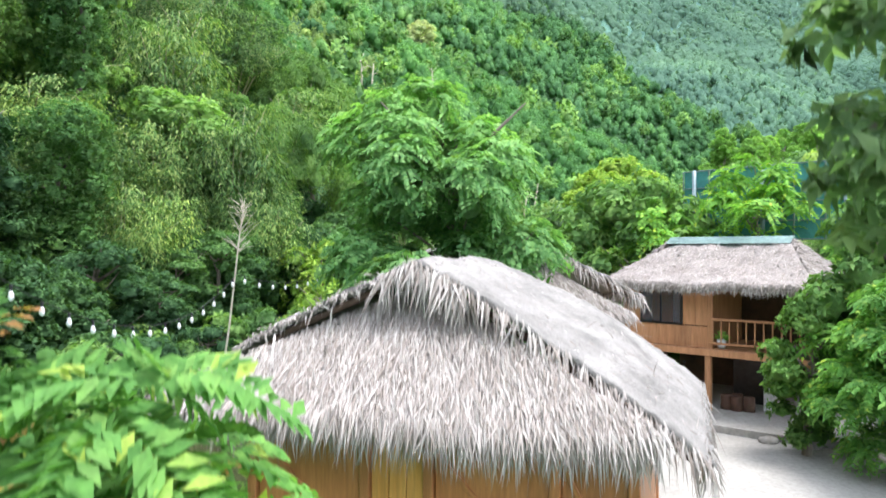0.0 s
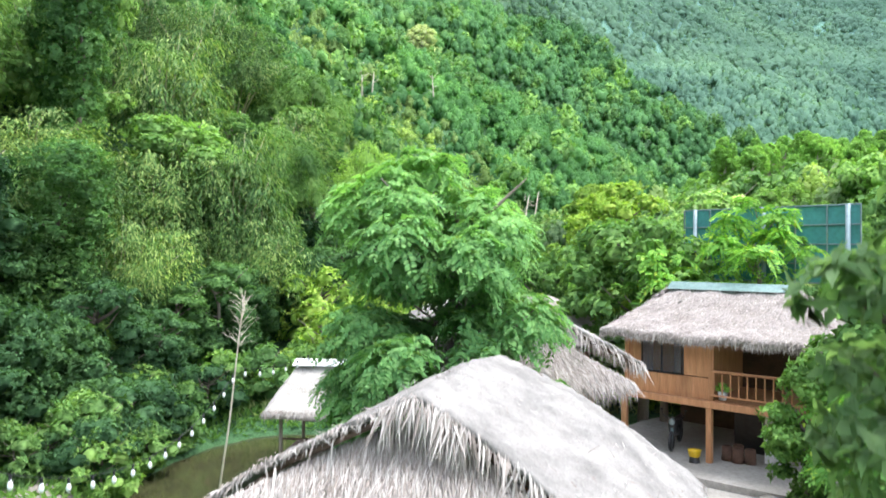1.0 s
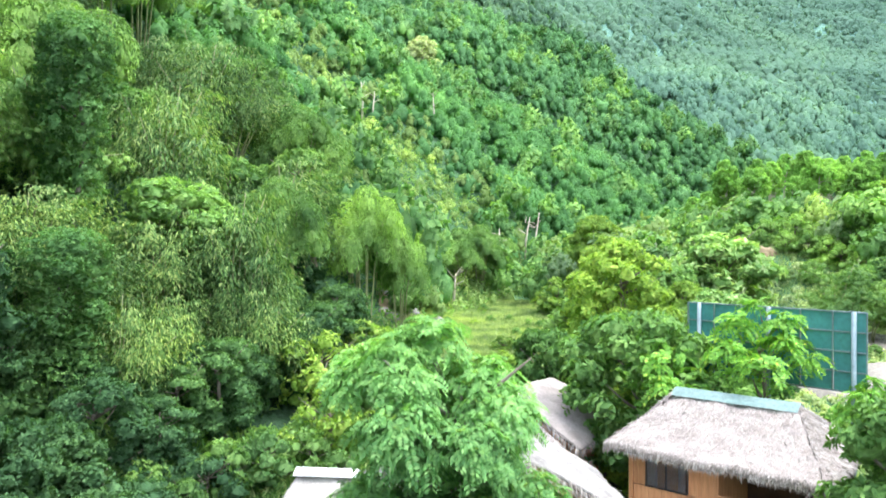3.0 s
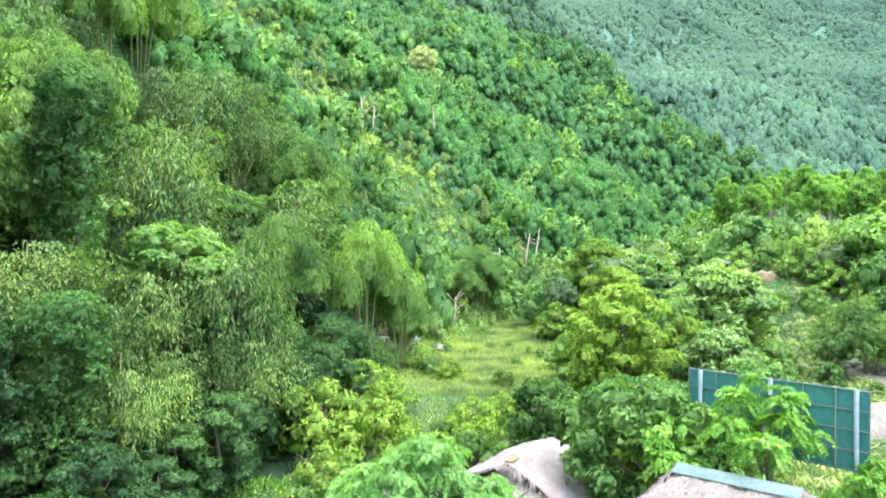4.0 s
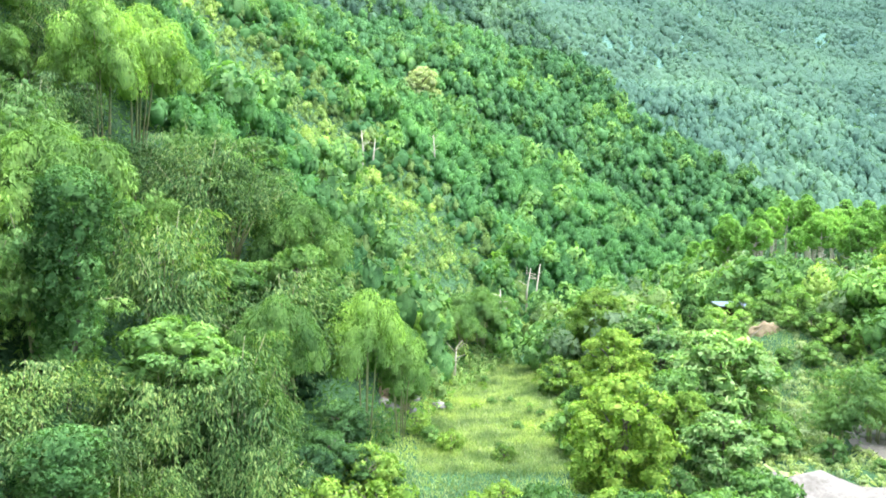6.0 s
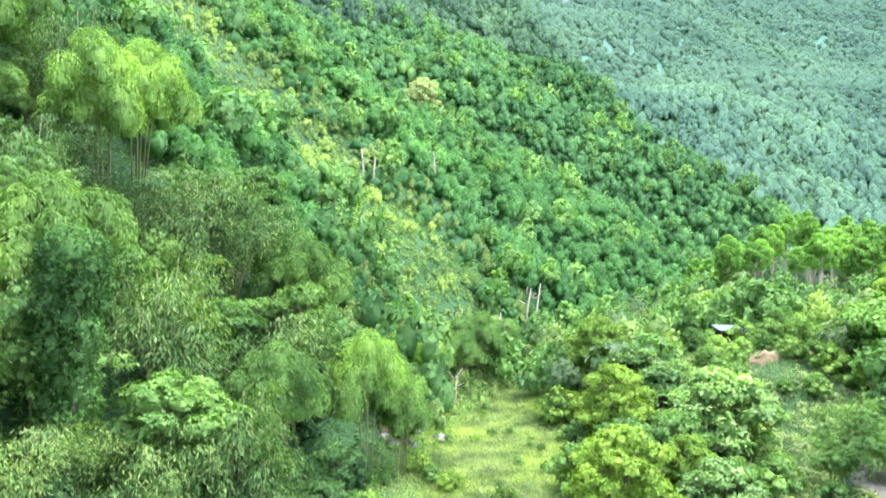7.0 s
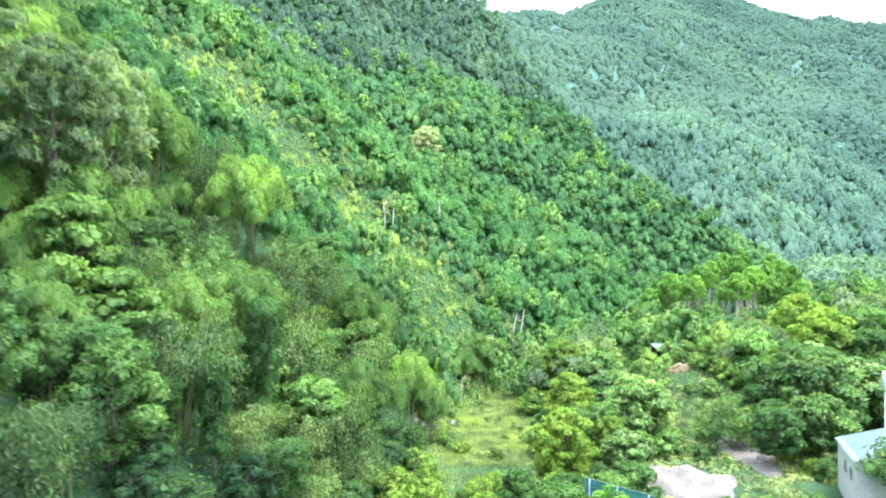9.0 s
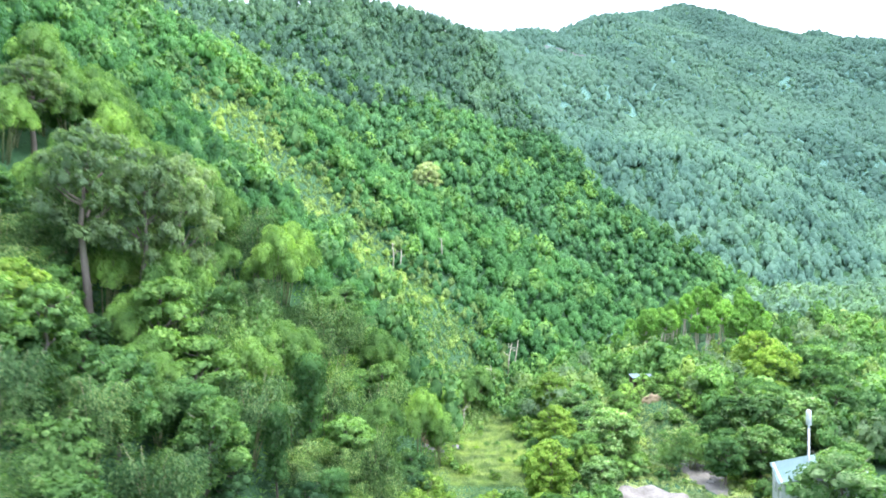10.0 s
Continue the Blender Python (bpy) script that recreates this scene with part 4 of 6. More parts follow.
    part("room_ceiling", box((5.2, 3.6, 0.04), (-0.2, 2.5, top - 0.06), bevel=0), THATCH_UNDER, root)
    # veranda railing
    rail = part("railing", box((2.6, 0.07, 0.07), (1.15, FV, DZ + 0.92), bevel=0.015), HOUSE_WOOD, root, "turned wooden railing")
    part("bottom_rail", box((2.6, 0.06, 0.06), (1.15, FV, DZ + 0.22), bevel=0.012), HOUSE_WOOD, rail)
    for k in range(11):
        part("baluster", tube([(-0.05 + k * 0.235, FV, DZ + 0.24), (-0.05 + k * 0.235, FV, DZ + 0.55), (-0.05 + k * 0.235, FV, DZ + 0.9)], [0.017, 0.026, 0.017], 8), HOUSE_WOOD, rail)
    # ground floor: dark rear wall and added black panel hold the shade under the house
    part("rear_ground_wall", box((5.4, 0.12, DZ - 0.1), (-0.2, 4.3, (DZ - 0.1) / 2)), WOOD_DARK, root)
    part("pale_wall_panel", box((0.5, 0.1, DZ - 0.12), (1.3, 0.9, (DZ - 0.1) / 2)), PLASTER, root, "pale grey plaster panel")
    part("dark_door", box((1.2, 0.06, DZ - 0.12), (0.5, 1.7, (DZ - 0.1) / 2)), BLACK, root)
    return root


house = stilt_house()
HT = Matrix.Translation((8.02, 20.78, 0.85)) @ Matrix.Rotation(radians(-41.3), 4, "Z")


def at_house(u, v, z=0.0):
    return HT @ Vector((u, v, z))


# potted plant on the veranda rail, stumps, pot and motorbike below
root = thing("flower_pot", "small white pot with plant on the veranda", "flower pot", at=at_house(0.1, 0.12, 1.84))
part("pot", tube([(0, 0, 0), (0, 0, 0.02), (0, 0, 0.26)], [0.09, 0.11, 0.14], 14), WHITE, root, smooth=True)
r = np.random.default_rng(4)
d = ball_points(60, r)
d[:, 2] = np.abs(d[:, 2])
put("plant", mesh_of("pot_plant", *leaves(np.tile([0, 0, 0.24], (60, 1)) + d * 0.08, d + [0, 0, 0.3], ball_points(60, r), 0.22, 0.06), FRESH), root)
for k, (u, v, rad) in enumerate(((0.1, 0.5, 0.16), (0.42, 0.45, 0.17), (0.74, 0.55, 0.16), (0.3, 0.85, 0.16))):
    ob = thing("wooden_stump", "sawn brown tree stump used as a seat", "stump", "stump seats", at_house(u, v))
    part("trunk_piece", tube([(0, 0, 0), (0.01, 0, 0.2), (0, 0, 0.4), (0, 0, 0.42)], [rad * 1.08, rad, rad * 0.98, rad * 0.92], 12), STUMP, ob, smooth=True)
root = thing("planter", "yellow plastic tub with a plant beside the post", "planter", at=at_house(-0.55, -0.35, -0.05))
part("tub", tube([(0, 0, 0.22), (0, 0, 0.25), (0, 0, 0.4), (0, 0, 0.42)], [0.14, 0.16, 0.19, 0.2], 16), YELLOW, root, smooth=True)
part("stand", tube([(0, 0, 0), (0, 0, 0.05), (0, 0, 0.22)], [0.16, 0.16, 0.13], 12), BLACK, root, smooth=True)


def motorbike(at, turn):
    root = thing("motorbike", "black motorbike parked under the stilt house", "motorbike", at=at)
    root.rotation_euler = (0, 0, radians(turn))
    for y in (-0.62, 0.62):
        wheel = thing("wheel", "", "")
        wheel.parent = root
        bm = bmesh.new()
        for i in range(20):
            for j in range(6):
                a, b = i * math.pi / 10, j * math.pi / 3
                rr = 0.26 + 0.05 * math.cos(b)
                bm.verts.new((0.05 * math.sin(b), y + rr * math.cos(a), 0.31 + rr * math.sin(a)))
        bm.verts.ensure_lookup_table()
        for i in range(20):
            for j in range(6):
                bm.faces.new([bm.verts[k] for k in (i * 6 + j, (i + 1) % 20 * 6 + j, (i + 1) % 20 * 6 + (j + 1) % 6, i * 6 + (j + 1) % 6)])
        part("tyre", bm, BLACK, wheel, smooth=True)
        part("rim", tube([(-0.02, y, 0.31), (0.02, y, 0.31)], [0.2, 0.2], 16), BLACK, wheel)
    part("body", tube([(0, -0.75, 0.72), (0, -0.4, 0.62), (0, 0.0, 0.5), (0, 0.35, 0.62), (0, 0.5, 0.85)], [0.06, 0.14, 0.15, 0.15, 0.12], 10), BLACK, root, smooth=True)
    part("seat", tube([(0, -0.75, 0.82), (0, -0.3, 0.78), (0, 0.12, 0.74)], [0.07, 0.13, 0.09], 10), BLACK, root, smooth=True)
    part("fork", tube([(0, 0.62, 0.31), (0, 0.5, 0.75), (0, 0.42, 1.0)], [0.04, 0.05, 0.05], 8), STEEL, root, smooth=True)
    part("handlebar", tube([(-0.34, 0.3, 1.03), (-0.15, 0.42, 0.98), (0.15, 0.42, 0.98), (0.34, 0.3, 1.03)], 0.022, 7), BLACK, root, smooth=True)
    part("headlight", tube([(0, 0.5, 0.9), (0, 0.6, 0.9), (0, 0.62, 0.9)], [0.09, 0.1, 0.07], 12), STEEL, root, smooth=True)
    for x in (-0.3, 0.3):
        part("mirror", tube([(x, 0.34, 1.02), (x * 1.2, 0.34, 1.18), (x * 1.2, 0.36, 1.24)], [0.01, 0.01, 0.05], 8), BLACK, root, smooth=True)
    return root


motorbike(at_house(-1.65, 0.9), 150)

# ---- paved court ----
bm = bmesh.new()
edge = [(1.2, 2.0), (1.6, 9.0), (2.0, 14.5), (3.2, 20.0), (5.6, 24.2), (9.5, 27.5), (14.5, 22.5), (15.5, 15.0), (13.0, 9.0), (9.0, 4.0)]
top = [bm.verts.new((x, y, 0.66)) for x, y in edge]
bm.faces.new(top)
ex = bmesh.ops.extrude_face_region(bm, geom=bm.faces[:])
bmesh.ops.translate(bm, vec=(0, 0, -0.5), verts=[v for v in ex["geom"] if isinstance(v, bmesh.types.BMVert)])
bmesh.ops.recalc_face_normals(bm, faces=bm.faces[:])
tagged(part("pavement", bm, CONCRETE, None), "pale worn concrete court", "pavement", kind="structure")
bm = bmesh.new()
n = 40
ring = []
for i in range(n):
    a = i * 2 * math.pi / n
    c = math.copysign(abs(math.cos(a)) ** 0.6, math.cos(a)) * 4.4
    s = math.copysign(abs(math.sin(a)) ** 0.6, math.sin(a)) * 3.6
    p = at_house(c + 0.4, s + 1.9, 0)
    ring.append(bm.verts.new((p.x, p.y, 0.85)))
bm.faces.new(ring)
ex = bmesh.ops.extrude_face_region(bm, geom=bm.faces[:])
bmesh.ops.translate(bm, vec=(0, 0, -0.3), verts=[v for v in ex["geom"] if isinstance(v, bmesh.types.BMVert)])
bmesh.ops.recalc_face_normals(bm, faces=bm.faces[:])
tagged(part("house_slab", bm, CONCRETE, None), "raised concrete slab under the stilt house", "pavement", kind="structure")
for k in range(16):
    a = radians(150 + k * 13)
    c = math.copysign(abs(math.cos(a)) ** 0.6, math.cos(a)) * 4.5 + 0.4
    s = math.copysign(abs(math.sin(a)) ** 0.6, math.sin(a)) * 3.7 + 1.9
    p, w = at_house(c, s), random.uniform(0.16, 0.28)
    bm = bmesh.new()
    bmesh.ops.create_icosphere(bm, subdivisions=2, radius=w)
    for v in bm.verts:
        v.co *= 1 + 0.25 * noise.noise(v.co * 4 + Vector((k, 0, 0)))
        v.co.z *= 0.45
    ob = part("kerb_stone", bm, ROCK, None, smooth=True)
    ob.location = (p.x, p.y, 0.7)
    tagged(ob, "weathered grey edging stone by the slab", "stone", "edging stones")

# ---- billboard seen from its back ----


def billboard():
    a, b = Vector((9.45, 27.8, 0)), Vector((13.7, 23.3, 0))
    along = b - a
    L = along.length
    root = thing("billboard", "tall teal sheet billboard on steel posts, seen from behind", "billboard", at=(a.x, a.y, 0.6))
    root.rotation_euler = (0, 0, math.atan2(along.y, along.x))
    z0, z1 = 5.35, 8.0
    cols = 6
    for i in range(cols):
        for j in range(4):
            w, h = L / cols, (z1 - z0) / 4
            part("panel", box((w - 0.02, 0.03, h - 0.015), (w * (i + 0.5), 0.06, z0 + h * (j + 0.5)), bevel=0.004), TEAL, root)
    for j in range(5):
        part("frame_bar", box((L, 0.05, 0.05), (L / 2, 0.0, z0 + (z1 - z0) * j / 4), bevel=0.006), STEEL, root)
    for i in range(cols + 1):
        part("frame_bar", box((0.045, 0.05, z1 - z0), (L * i / cols, -0.03, (z0 + z1) / 2), bevel=0.006), STEEL, root)
    for u in (0.5, L * 0.5, L - 0.35):
        part("post", tube([(u, -0.14, 0), (u, -0.14, z1 + 0.02)], [0.08, 0.08], 10), STEEL, root, "tall grey steel post", True)
    return root


billboard()

# ---- small pavilion over the pond ----


def pavilion():
    r = np.random.default_rng(21)
    root = thing("pond_pavilion", "small open pavilion with pale thatch roof over the pond", "pavilion", at=(-3.9, 23.6, 0))
    root.rotation_euler = (0, 0, radians(-6))

    def slope(sign):
        def point(s, t):
            w = 1.6 * (1 - t) + 0.85 * t
            return np.stack([(s * 2 - 1) * w * sign, -sign * (1.7 * (1 - t) + 0.02), 1.95 + 1.4 * t ** 0.9 + 0.02 * np.sin(9 * s + 3 * t)], -1)
        return point

    def hip(sign):
        def point(s, t):
            w = 1.7 * (1 - t) + 0.02
            return np.stack([sign * (1.6 * (1 - t) + 0.85 * t), sign * (s * 2 - 1) * w, 1.95 + 1.4 * t ** 0.9 + 0 * s], -1)
        return point
    for fn, out in ((slope(1), (0, -1)), (slope(-1), (0, 1)), (hip(1), (1, 0)), (hip(-1), (-1, 0))):
        roof = put("roof", mesh_of("pavilion_roof", *thatch_sheet(r, 18, 26, fn, 0.12, 0.012), THATCH_PALE, True), root, "pale thatch slope")
        put("fringe", mesh_of("pavilion_fringe", *joined(blades(r, 800, lambda m: fn(r.random(m), r.uniform(0, 0.05, m)), (out[0] * 0.4, out[1] * 0.4, -1), 0.16, 0.02),
                                                         blades(r, 300, lambda m: fn(r.random(m), r.random(m)), (out[0], out[1], -0.8), 0.2, 0.012, 0.1, 0.004)), BLADE), roof)
    for side in (-1, 1):
        part("ridge_cap", box((2.1, 0.42, 0.05), (0, side * 0.17, 3.36), Matrix.Rotation(radians(-side * 24), 3, "X"), 0.012), WHITE, root, "pale weathered ridge board")
    for u in (-1.15, 1.15):
        for v in (-1.2, 1.2):
            part("post", tube([(u, v, -0.7), (u, v, 2.1)], [0.07, 0.06], 8), BARK, root, smooth=True)
    part("platform", box((2.8, 2.9, 0.1), (0, 0, 0.35)), WOOD_DARK, root)
    for v in (-1.2, 1.2):
        part("handrail", box((2.4, 0.06, 0.06), (0, v, 1.1)), WOOD_DARK, root)
    return root


pavilion()

# ---- bamboo pole and string of bulbs ----
root = thing("bamboo_pole", "tall thin dry bamboo pole with bare twigs on top", "pole", at=(-3.75, 11.6, -0.3))
bm = tube([(-0.36, 0, 0), (-0.08, 0, 2.4), (0.25, 0, 4.6), (0.43, 0, 6.2), (0.5, 0.05, 6.75)], [0.022, 0.02, 0.017, 0.012, 0.004], 7)
part("pole", bm, DRYWOOD, root, smooth=True)
bm = bmesh.new()
r = np.random.default_rng(5)
for k in range(44):
    z = r.uniform(5.85, 6.65)
    p = Vector((0.32 + (z - 4.6) * 0.08, 0, z))
    a = r.uniform(0, 6.28)
    q = p + Vector((math.cos(a), math.sin(a), r.uniform(0.2, 1.3))) * r.uniform(0.12, 0.32)
    tube([p, (p + q) / 2 + Vector((0, 0, 0.03)), q], [0.006, 0.004, 0.002], 4, bm)
part("twig_tuft", bm, DRYWOOD, root, "bare dry twigs")


def bulb_string(a, b, sag, count, skip=0):
    a, b = Vector(a), Vector(b)
    root = thing("light_string", "black cord with unlit white bulbs", "string lights", "light strings", a)
    pts = [(b - a) * (i / 24) - Vector((0, 0, sag * 4 * (i / 24) * (1 - i / 24))) for i in range(25)]
    part("cord", tube(pts, 0.0035, 5), CORD, root, smooth=True)
    for k in range(count):
        t = (k + 0.5) / count
        p = (b - a) * t - Vector((0, 0, sag * 4 * t * (1 - t)))
        part("socket", tube([p, p - Vector((0, 0, 0.05))], 0.014, 6), BLACK, root)
        part("bulb", tube([p - Vector((0, 0, d)) for d in (0.05, 0.07, 0.1, 0.125, 0.135)], [0.01, 0.019, 0.026, 0.017, 0.004], 8), BULB, root, smooth=True)


bulb_string((-3.37, 11.6, 5.2), (-3.55, 5.6, 5.4), 0.62, 14)
bulb_string((-3.37, 11.6, 5.2), (-2.2, 16.5, 5.45), 0.35, 10)

# ---- plants close to the camera's start ----
t1 = pinnate_tree("young_tree", "young tree with bright green feather leaves and reddish tips", 31, 5.1, 1.1, FRESH, 40, 0.7, 11, 0.19, low=0.5, stems=4, tips=YOUNG, lobes=12, full=0.15, young=0.4)
t1.location = (-2.35, 4.0, 0.1)
t2 = broad_tree("garden_tree", "slender dark-leaved tree beside the court", 32, 7.5, 0.86, GARDEN, (0.16, 0.075), 2200, 30, 0.52, 0.5, "", body=0.15)
t2.location = (3.05, 4.0, 0.4)
t3 = pinnate_tree("garden_tree", "leafy garden tree with fresh feather leaves beside the court", 33, 4.9, 1.8, FRESH, 520, 0.42, 7, 0.14, low=0.05)
t3.location = (10.0, 15.0, 0.4)
t4 = broad_tree("garden_tree", "dense dark green garden tree by the stilt house", 34, 6.9, 1.7, BROAD, (0.2, 0.11), 7000, 30, 0.1, 0.4, "")
t4.location = (10.75, 16.9, 0.4)
t5 = pinnate_tree("garden_tree", "broad fresh green tree with yellowish shoots behind the hut", 35, 9.0, 2.95, FEATHER, 1900, 0.36, 7, 0.118, low=0.1, stems=14, lobes=46, size=(0.18, 0.34), flat=0.95, full=0.38, conical=0.42, shift=(-0.9, 0.3), tips=YELLOWGREEN, young=0.3)
t5.location = (0.25, 14.9, 0.3)
t6 = broad_tree("shrub", "dark shrub climbing beside the railing", 36, 4.1, 0.95, BROAD, (0.15, 0.075), 5000, 24, 0.0, 0.3, "")
t6.location = (8.7, 17.0, 0.5)

# ---- trees between the house and the meadow ----
Y1 = broad_tree("yellow_green_tree", "round tree with yellow-green outer leaves", 41, 9.0, 3.3, YELLOWGREEN, (0.25, 0.14), 10500, 70, 0.12, 0.2, "valley trees", size=(0.16, 0.3), body=0.55)
Y1.location = (10.4, 43.0, 2.2)
B1 = broad_tree("valley_tree", "dark glossy broadleaf tree in the valley", 42, 8.0, 3.0, BROAD, (0.3, 0.16), 7500, 50, 0.15, 0.35, "valley trees", size=(0.18, 0.34), body=0.55)
B1.location = (7.6, 27.2, 0.6)
M1 = broad_tree("tiered_tree", "broad tree with tiers of large bright green leaves", 43, 9.0, 4.4, LARGE, (0.6, 0.3), 5600, 52, 0.12, 0.2, "valley trees", size=(0.2, 0.34), flat=0.42, body=0.6)
M1.location = (22.5, 59.0, 2.8)
L1 = broad_tree("valley_tree", "slim-stemmed light green tree in a grove", 44, 15.0, 2.3, GROVE, (0.34, 0.18), 4600, 40, 0.5, 0.2, "valley trees", bark=DRYWOOD, size=(0.18, 0.34), flat=0.9, body=0.4)
L1.location = (62, 122, float(height(62, 122)))
S1 = broad_tree("bush", "leafy rounded green bush on open grass", 45, 2.6, 1.6, VINE, (0.22, 0.12), 1500, 16, 0.0, 0.2, "bushes")
S1.location = (5.5, 33, float(height(5.5, 33)))
S2 = broad_tree("bush", "dark leafy bush on the pond bank", 48, 2.8, 1.6, BROAD_DARK, (0.21, 0.11), 1600, 16, 0.0, 0.3, "bushes")
S2.location = (-12.5, 24, float(height(-12.5, 24)))
S3 = broad_tree("bush", "light yellow-green leafy bush in the meadow", 49, 2.6, 1.7, YELLOWGREEN, (0.2, 0.1), 2000, 22, 0.0, 0.2, "bushes", size=(0.2, 0.36), body=0.5)
S3.location = (1.5, 41, float(height(1.5, 41)))
P1 = pinnate_tree("feather_leaf_tree", "young tree with whorls of long feather leaves by the billboard", 46, 8.4, 1.5, FRESH, 90, 0.55, 8, 0.18, low=0.5, tips=YELLOWGREEN, lobes=12, full=0.2)
P1.location = (10.9, 24.6, 0.6)


def plant(src, x, y, scale, turn, z=None, sz=None, label=""):
    z = float(height(x, y)) - 0.15 if z is None else z
    ob = copy_thing(src, Matrix.LocRotScale((x, y, z), Euler((0, 0, turn)), (scale, scale, sz or scale)))
    return tagged(ob, label)


R = np.random.default_rng(77)


def foot_near(y):
    return float(np.interp(y, FOOT_Y, FOOT_X))


for x, y, s in ((6.8, 30.2, 0.56), (14.8, 62.0, 0.98), (8.6, 38.0, 0.5), (9.8, 43.2, 0.68), (16.8, 78.7, 1.1), (27.5, 66.0, 0.5), (17.5, 52.0, 0.62)):
    plant(Y1, x, y, s, R.uniform(0, 6.28))
for x, y, s in ((10.6, 29.8, 0.8), (12.4, 33.0, 0.85), (5.0, 36.0, 0.7), (9.0, 33.5, 0.8), (15.5, 36.0, 0.8), (17.8, 55.0, 0.85), (13.5, 54.0, 0.8), (14.0, 19.8, 0.75), (36.0, 50.0, 0.9)):
    plant(B1, x, y, s, R.uniform(0, 6.28))
for x, y, s in ((13.3, 22.6, 0.75), (8.0, 25.8, 0.85)):
    plant(P1, x, y, s, R.uniform(0, 6.28))
for k in range(150):
    x, y = R.uniform(-8, 42), R.uniform(27.5, 84)
    if np.hypot((x - 5.5 - 0.1 * (y - 70)) / 5.2, (y - 71) / 17) < 1 or np.hypot((x - 25) / 6.8, (y - 45) / 8) < 1 or (x > 33 and 31 < y < 46) or np.hypot((x - 32.5) / 4.8, (y - 50) / 13) < 1 or x < foot_near(y) - 2 or (x < -2 and y < 32) or np.hypot((x - 33.5) / 5.5, (y - 70) / 8) < 1:
        continue
    plant(S3 if x < 13 and R.random() < 0.6 else S1, x, y, R.uniform(0.6, 1.5) * (0.55 if 41 < y < 62 and x < 9 else 1.0), R.uniform(0, 6.28))
for x, y, s in ((-6.8, 39.4, 0.85), (-1.5, 34, 0.7), (2.0, 37, 0.6), (-3.5, 40, 0.75), (-5.0, 46, 0.7)):
    plant(S3, x, y, s * 1.9, R.uniform(0, 6.28))
for k in range(24):
    y = R.uniform(19.5, 29)
    x = R.uniform(-15, -10.5) + 0.2 * (y - 20)
    plant(S2 if y > 22.8 or x < -14 else S1, x, y, R.uniform(0.55, 0.95), R.uniform(0, 6.28))

for k in range(22):
    y = R.uniform(19.5, 28)
    plant(S1 if k % 2 else S2, R.uniform(-11.6, -9.0), y, R.uniform(0.45, 0.8), R.uniform(0, 6.28), label="leafy light green bush on the pond bank")
for k in range(26):
    y = R.uniform(24, 47)
    plant(S2 if R.random() < 0.6 else S1, foot_near(y) + R.uniform(-4, 2), y, R.uniform(0.7, 1.2), R.uniform(0, 6.28))
for k in range(34):
    x, y = R.uniform(24, 46), R.uniform(60, 94)
    if np.hypot((x - 34) / 6, (y - 69) / 9) > 1 and np.hypot((x - 36) / 4, (y - 88) / 6) > 1 and abs(x / y - 0.4) > 0.065:
        plant(S1, x, y, R.uniform(0.4, 0.9), R.uniform(0, 6.28))
for k in range(32):
    plant(S1 if k % 3 else S3, R.uniform(-1, 11), R.uniform(54, 86), R.uniform(0.12, 0.36), R.uniform(0, 6.28))
for x, y, s in ((-7.5, 29.8, 0.9), (-5.8, 30.6, 0.8), (-4.2, 29.0, 0.7), (-8.8, 28.6, 0.9), (-2.2, 27.4, 0.6)):
    plant(S1, x, y, s, R.uniform(0, 6.28))

# ---- wooded near slope ----
R = np.random.default_rng(404)
KINDS = [
    bamboo_clump("bamboo_clump", "feathery bamboo clump with arching culms", 51, 10.0, 3.6, BAMBOO, 22, 56, (0.38, 0.055), tuft=0.95),
    weeping_bamboo("bamboo_clump", "pale drooping bamboo clump on the slope", 52, 9.0, 3.6, BAMBOO_PALE),
    broad_tree("slope_tree", "dark broadleaf tree on the slope", 53, 9.5, 3.2, BROAD_DARK, (0.3, 0.15), 8000, 54, 0.08, 0.35, size=(0.18, 0.34), body=0.55),
    broad_tree("slope_tree", "mid green broadleaf tree on the slope", 54, 9.0, 3.1, BROAD, (0.3, 0.15), 8000, 54, 0.1, 0.35, size=(0.18, 0.34), body=0.55),
    vine_tree("vine_covered_tree", "tree smothered in hanging green creepers", 55, 14.0, 2.5, CREEPER),
    broad_tree("slope_tree", "light yellow-green tree on the slope", 56, 8.5, 2.9, VINE, (0.3, 0.15), 7500, 50, 0.1, 0.3, size=(0.18, 0.34), body=0.55),
    broad_tree("slope_tree", "tall grey-green tree with feathery crown", 57, 11.0, 3.0, GREYGREEN, (0.28, 0.1), 9000, 60, 0.3, 0.45, size=(0.14, 0.26), body=0.4),
    plume_clump("plume_bamboo", "soft mounded bamboo with fine drooping plumes", 58, 9.5, 3.3, PLUME),
]
HEIGHTS = (10.0, 9.0, 9.5, 9.0, 14.0, 8.5, 11.0, 9.5)
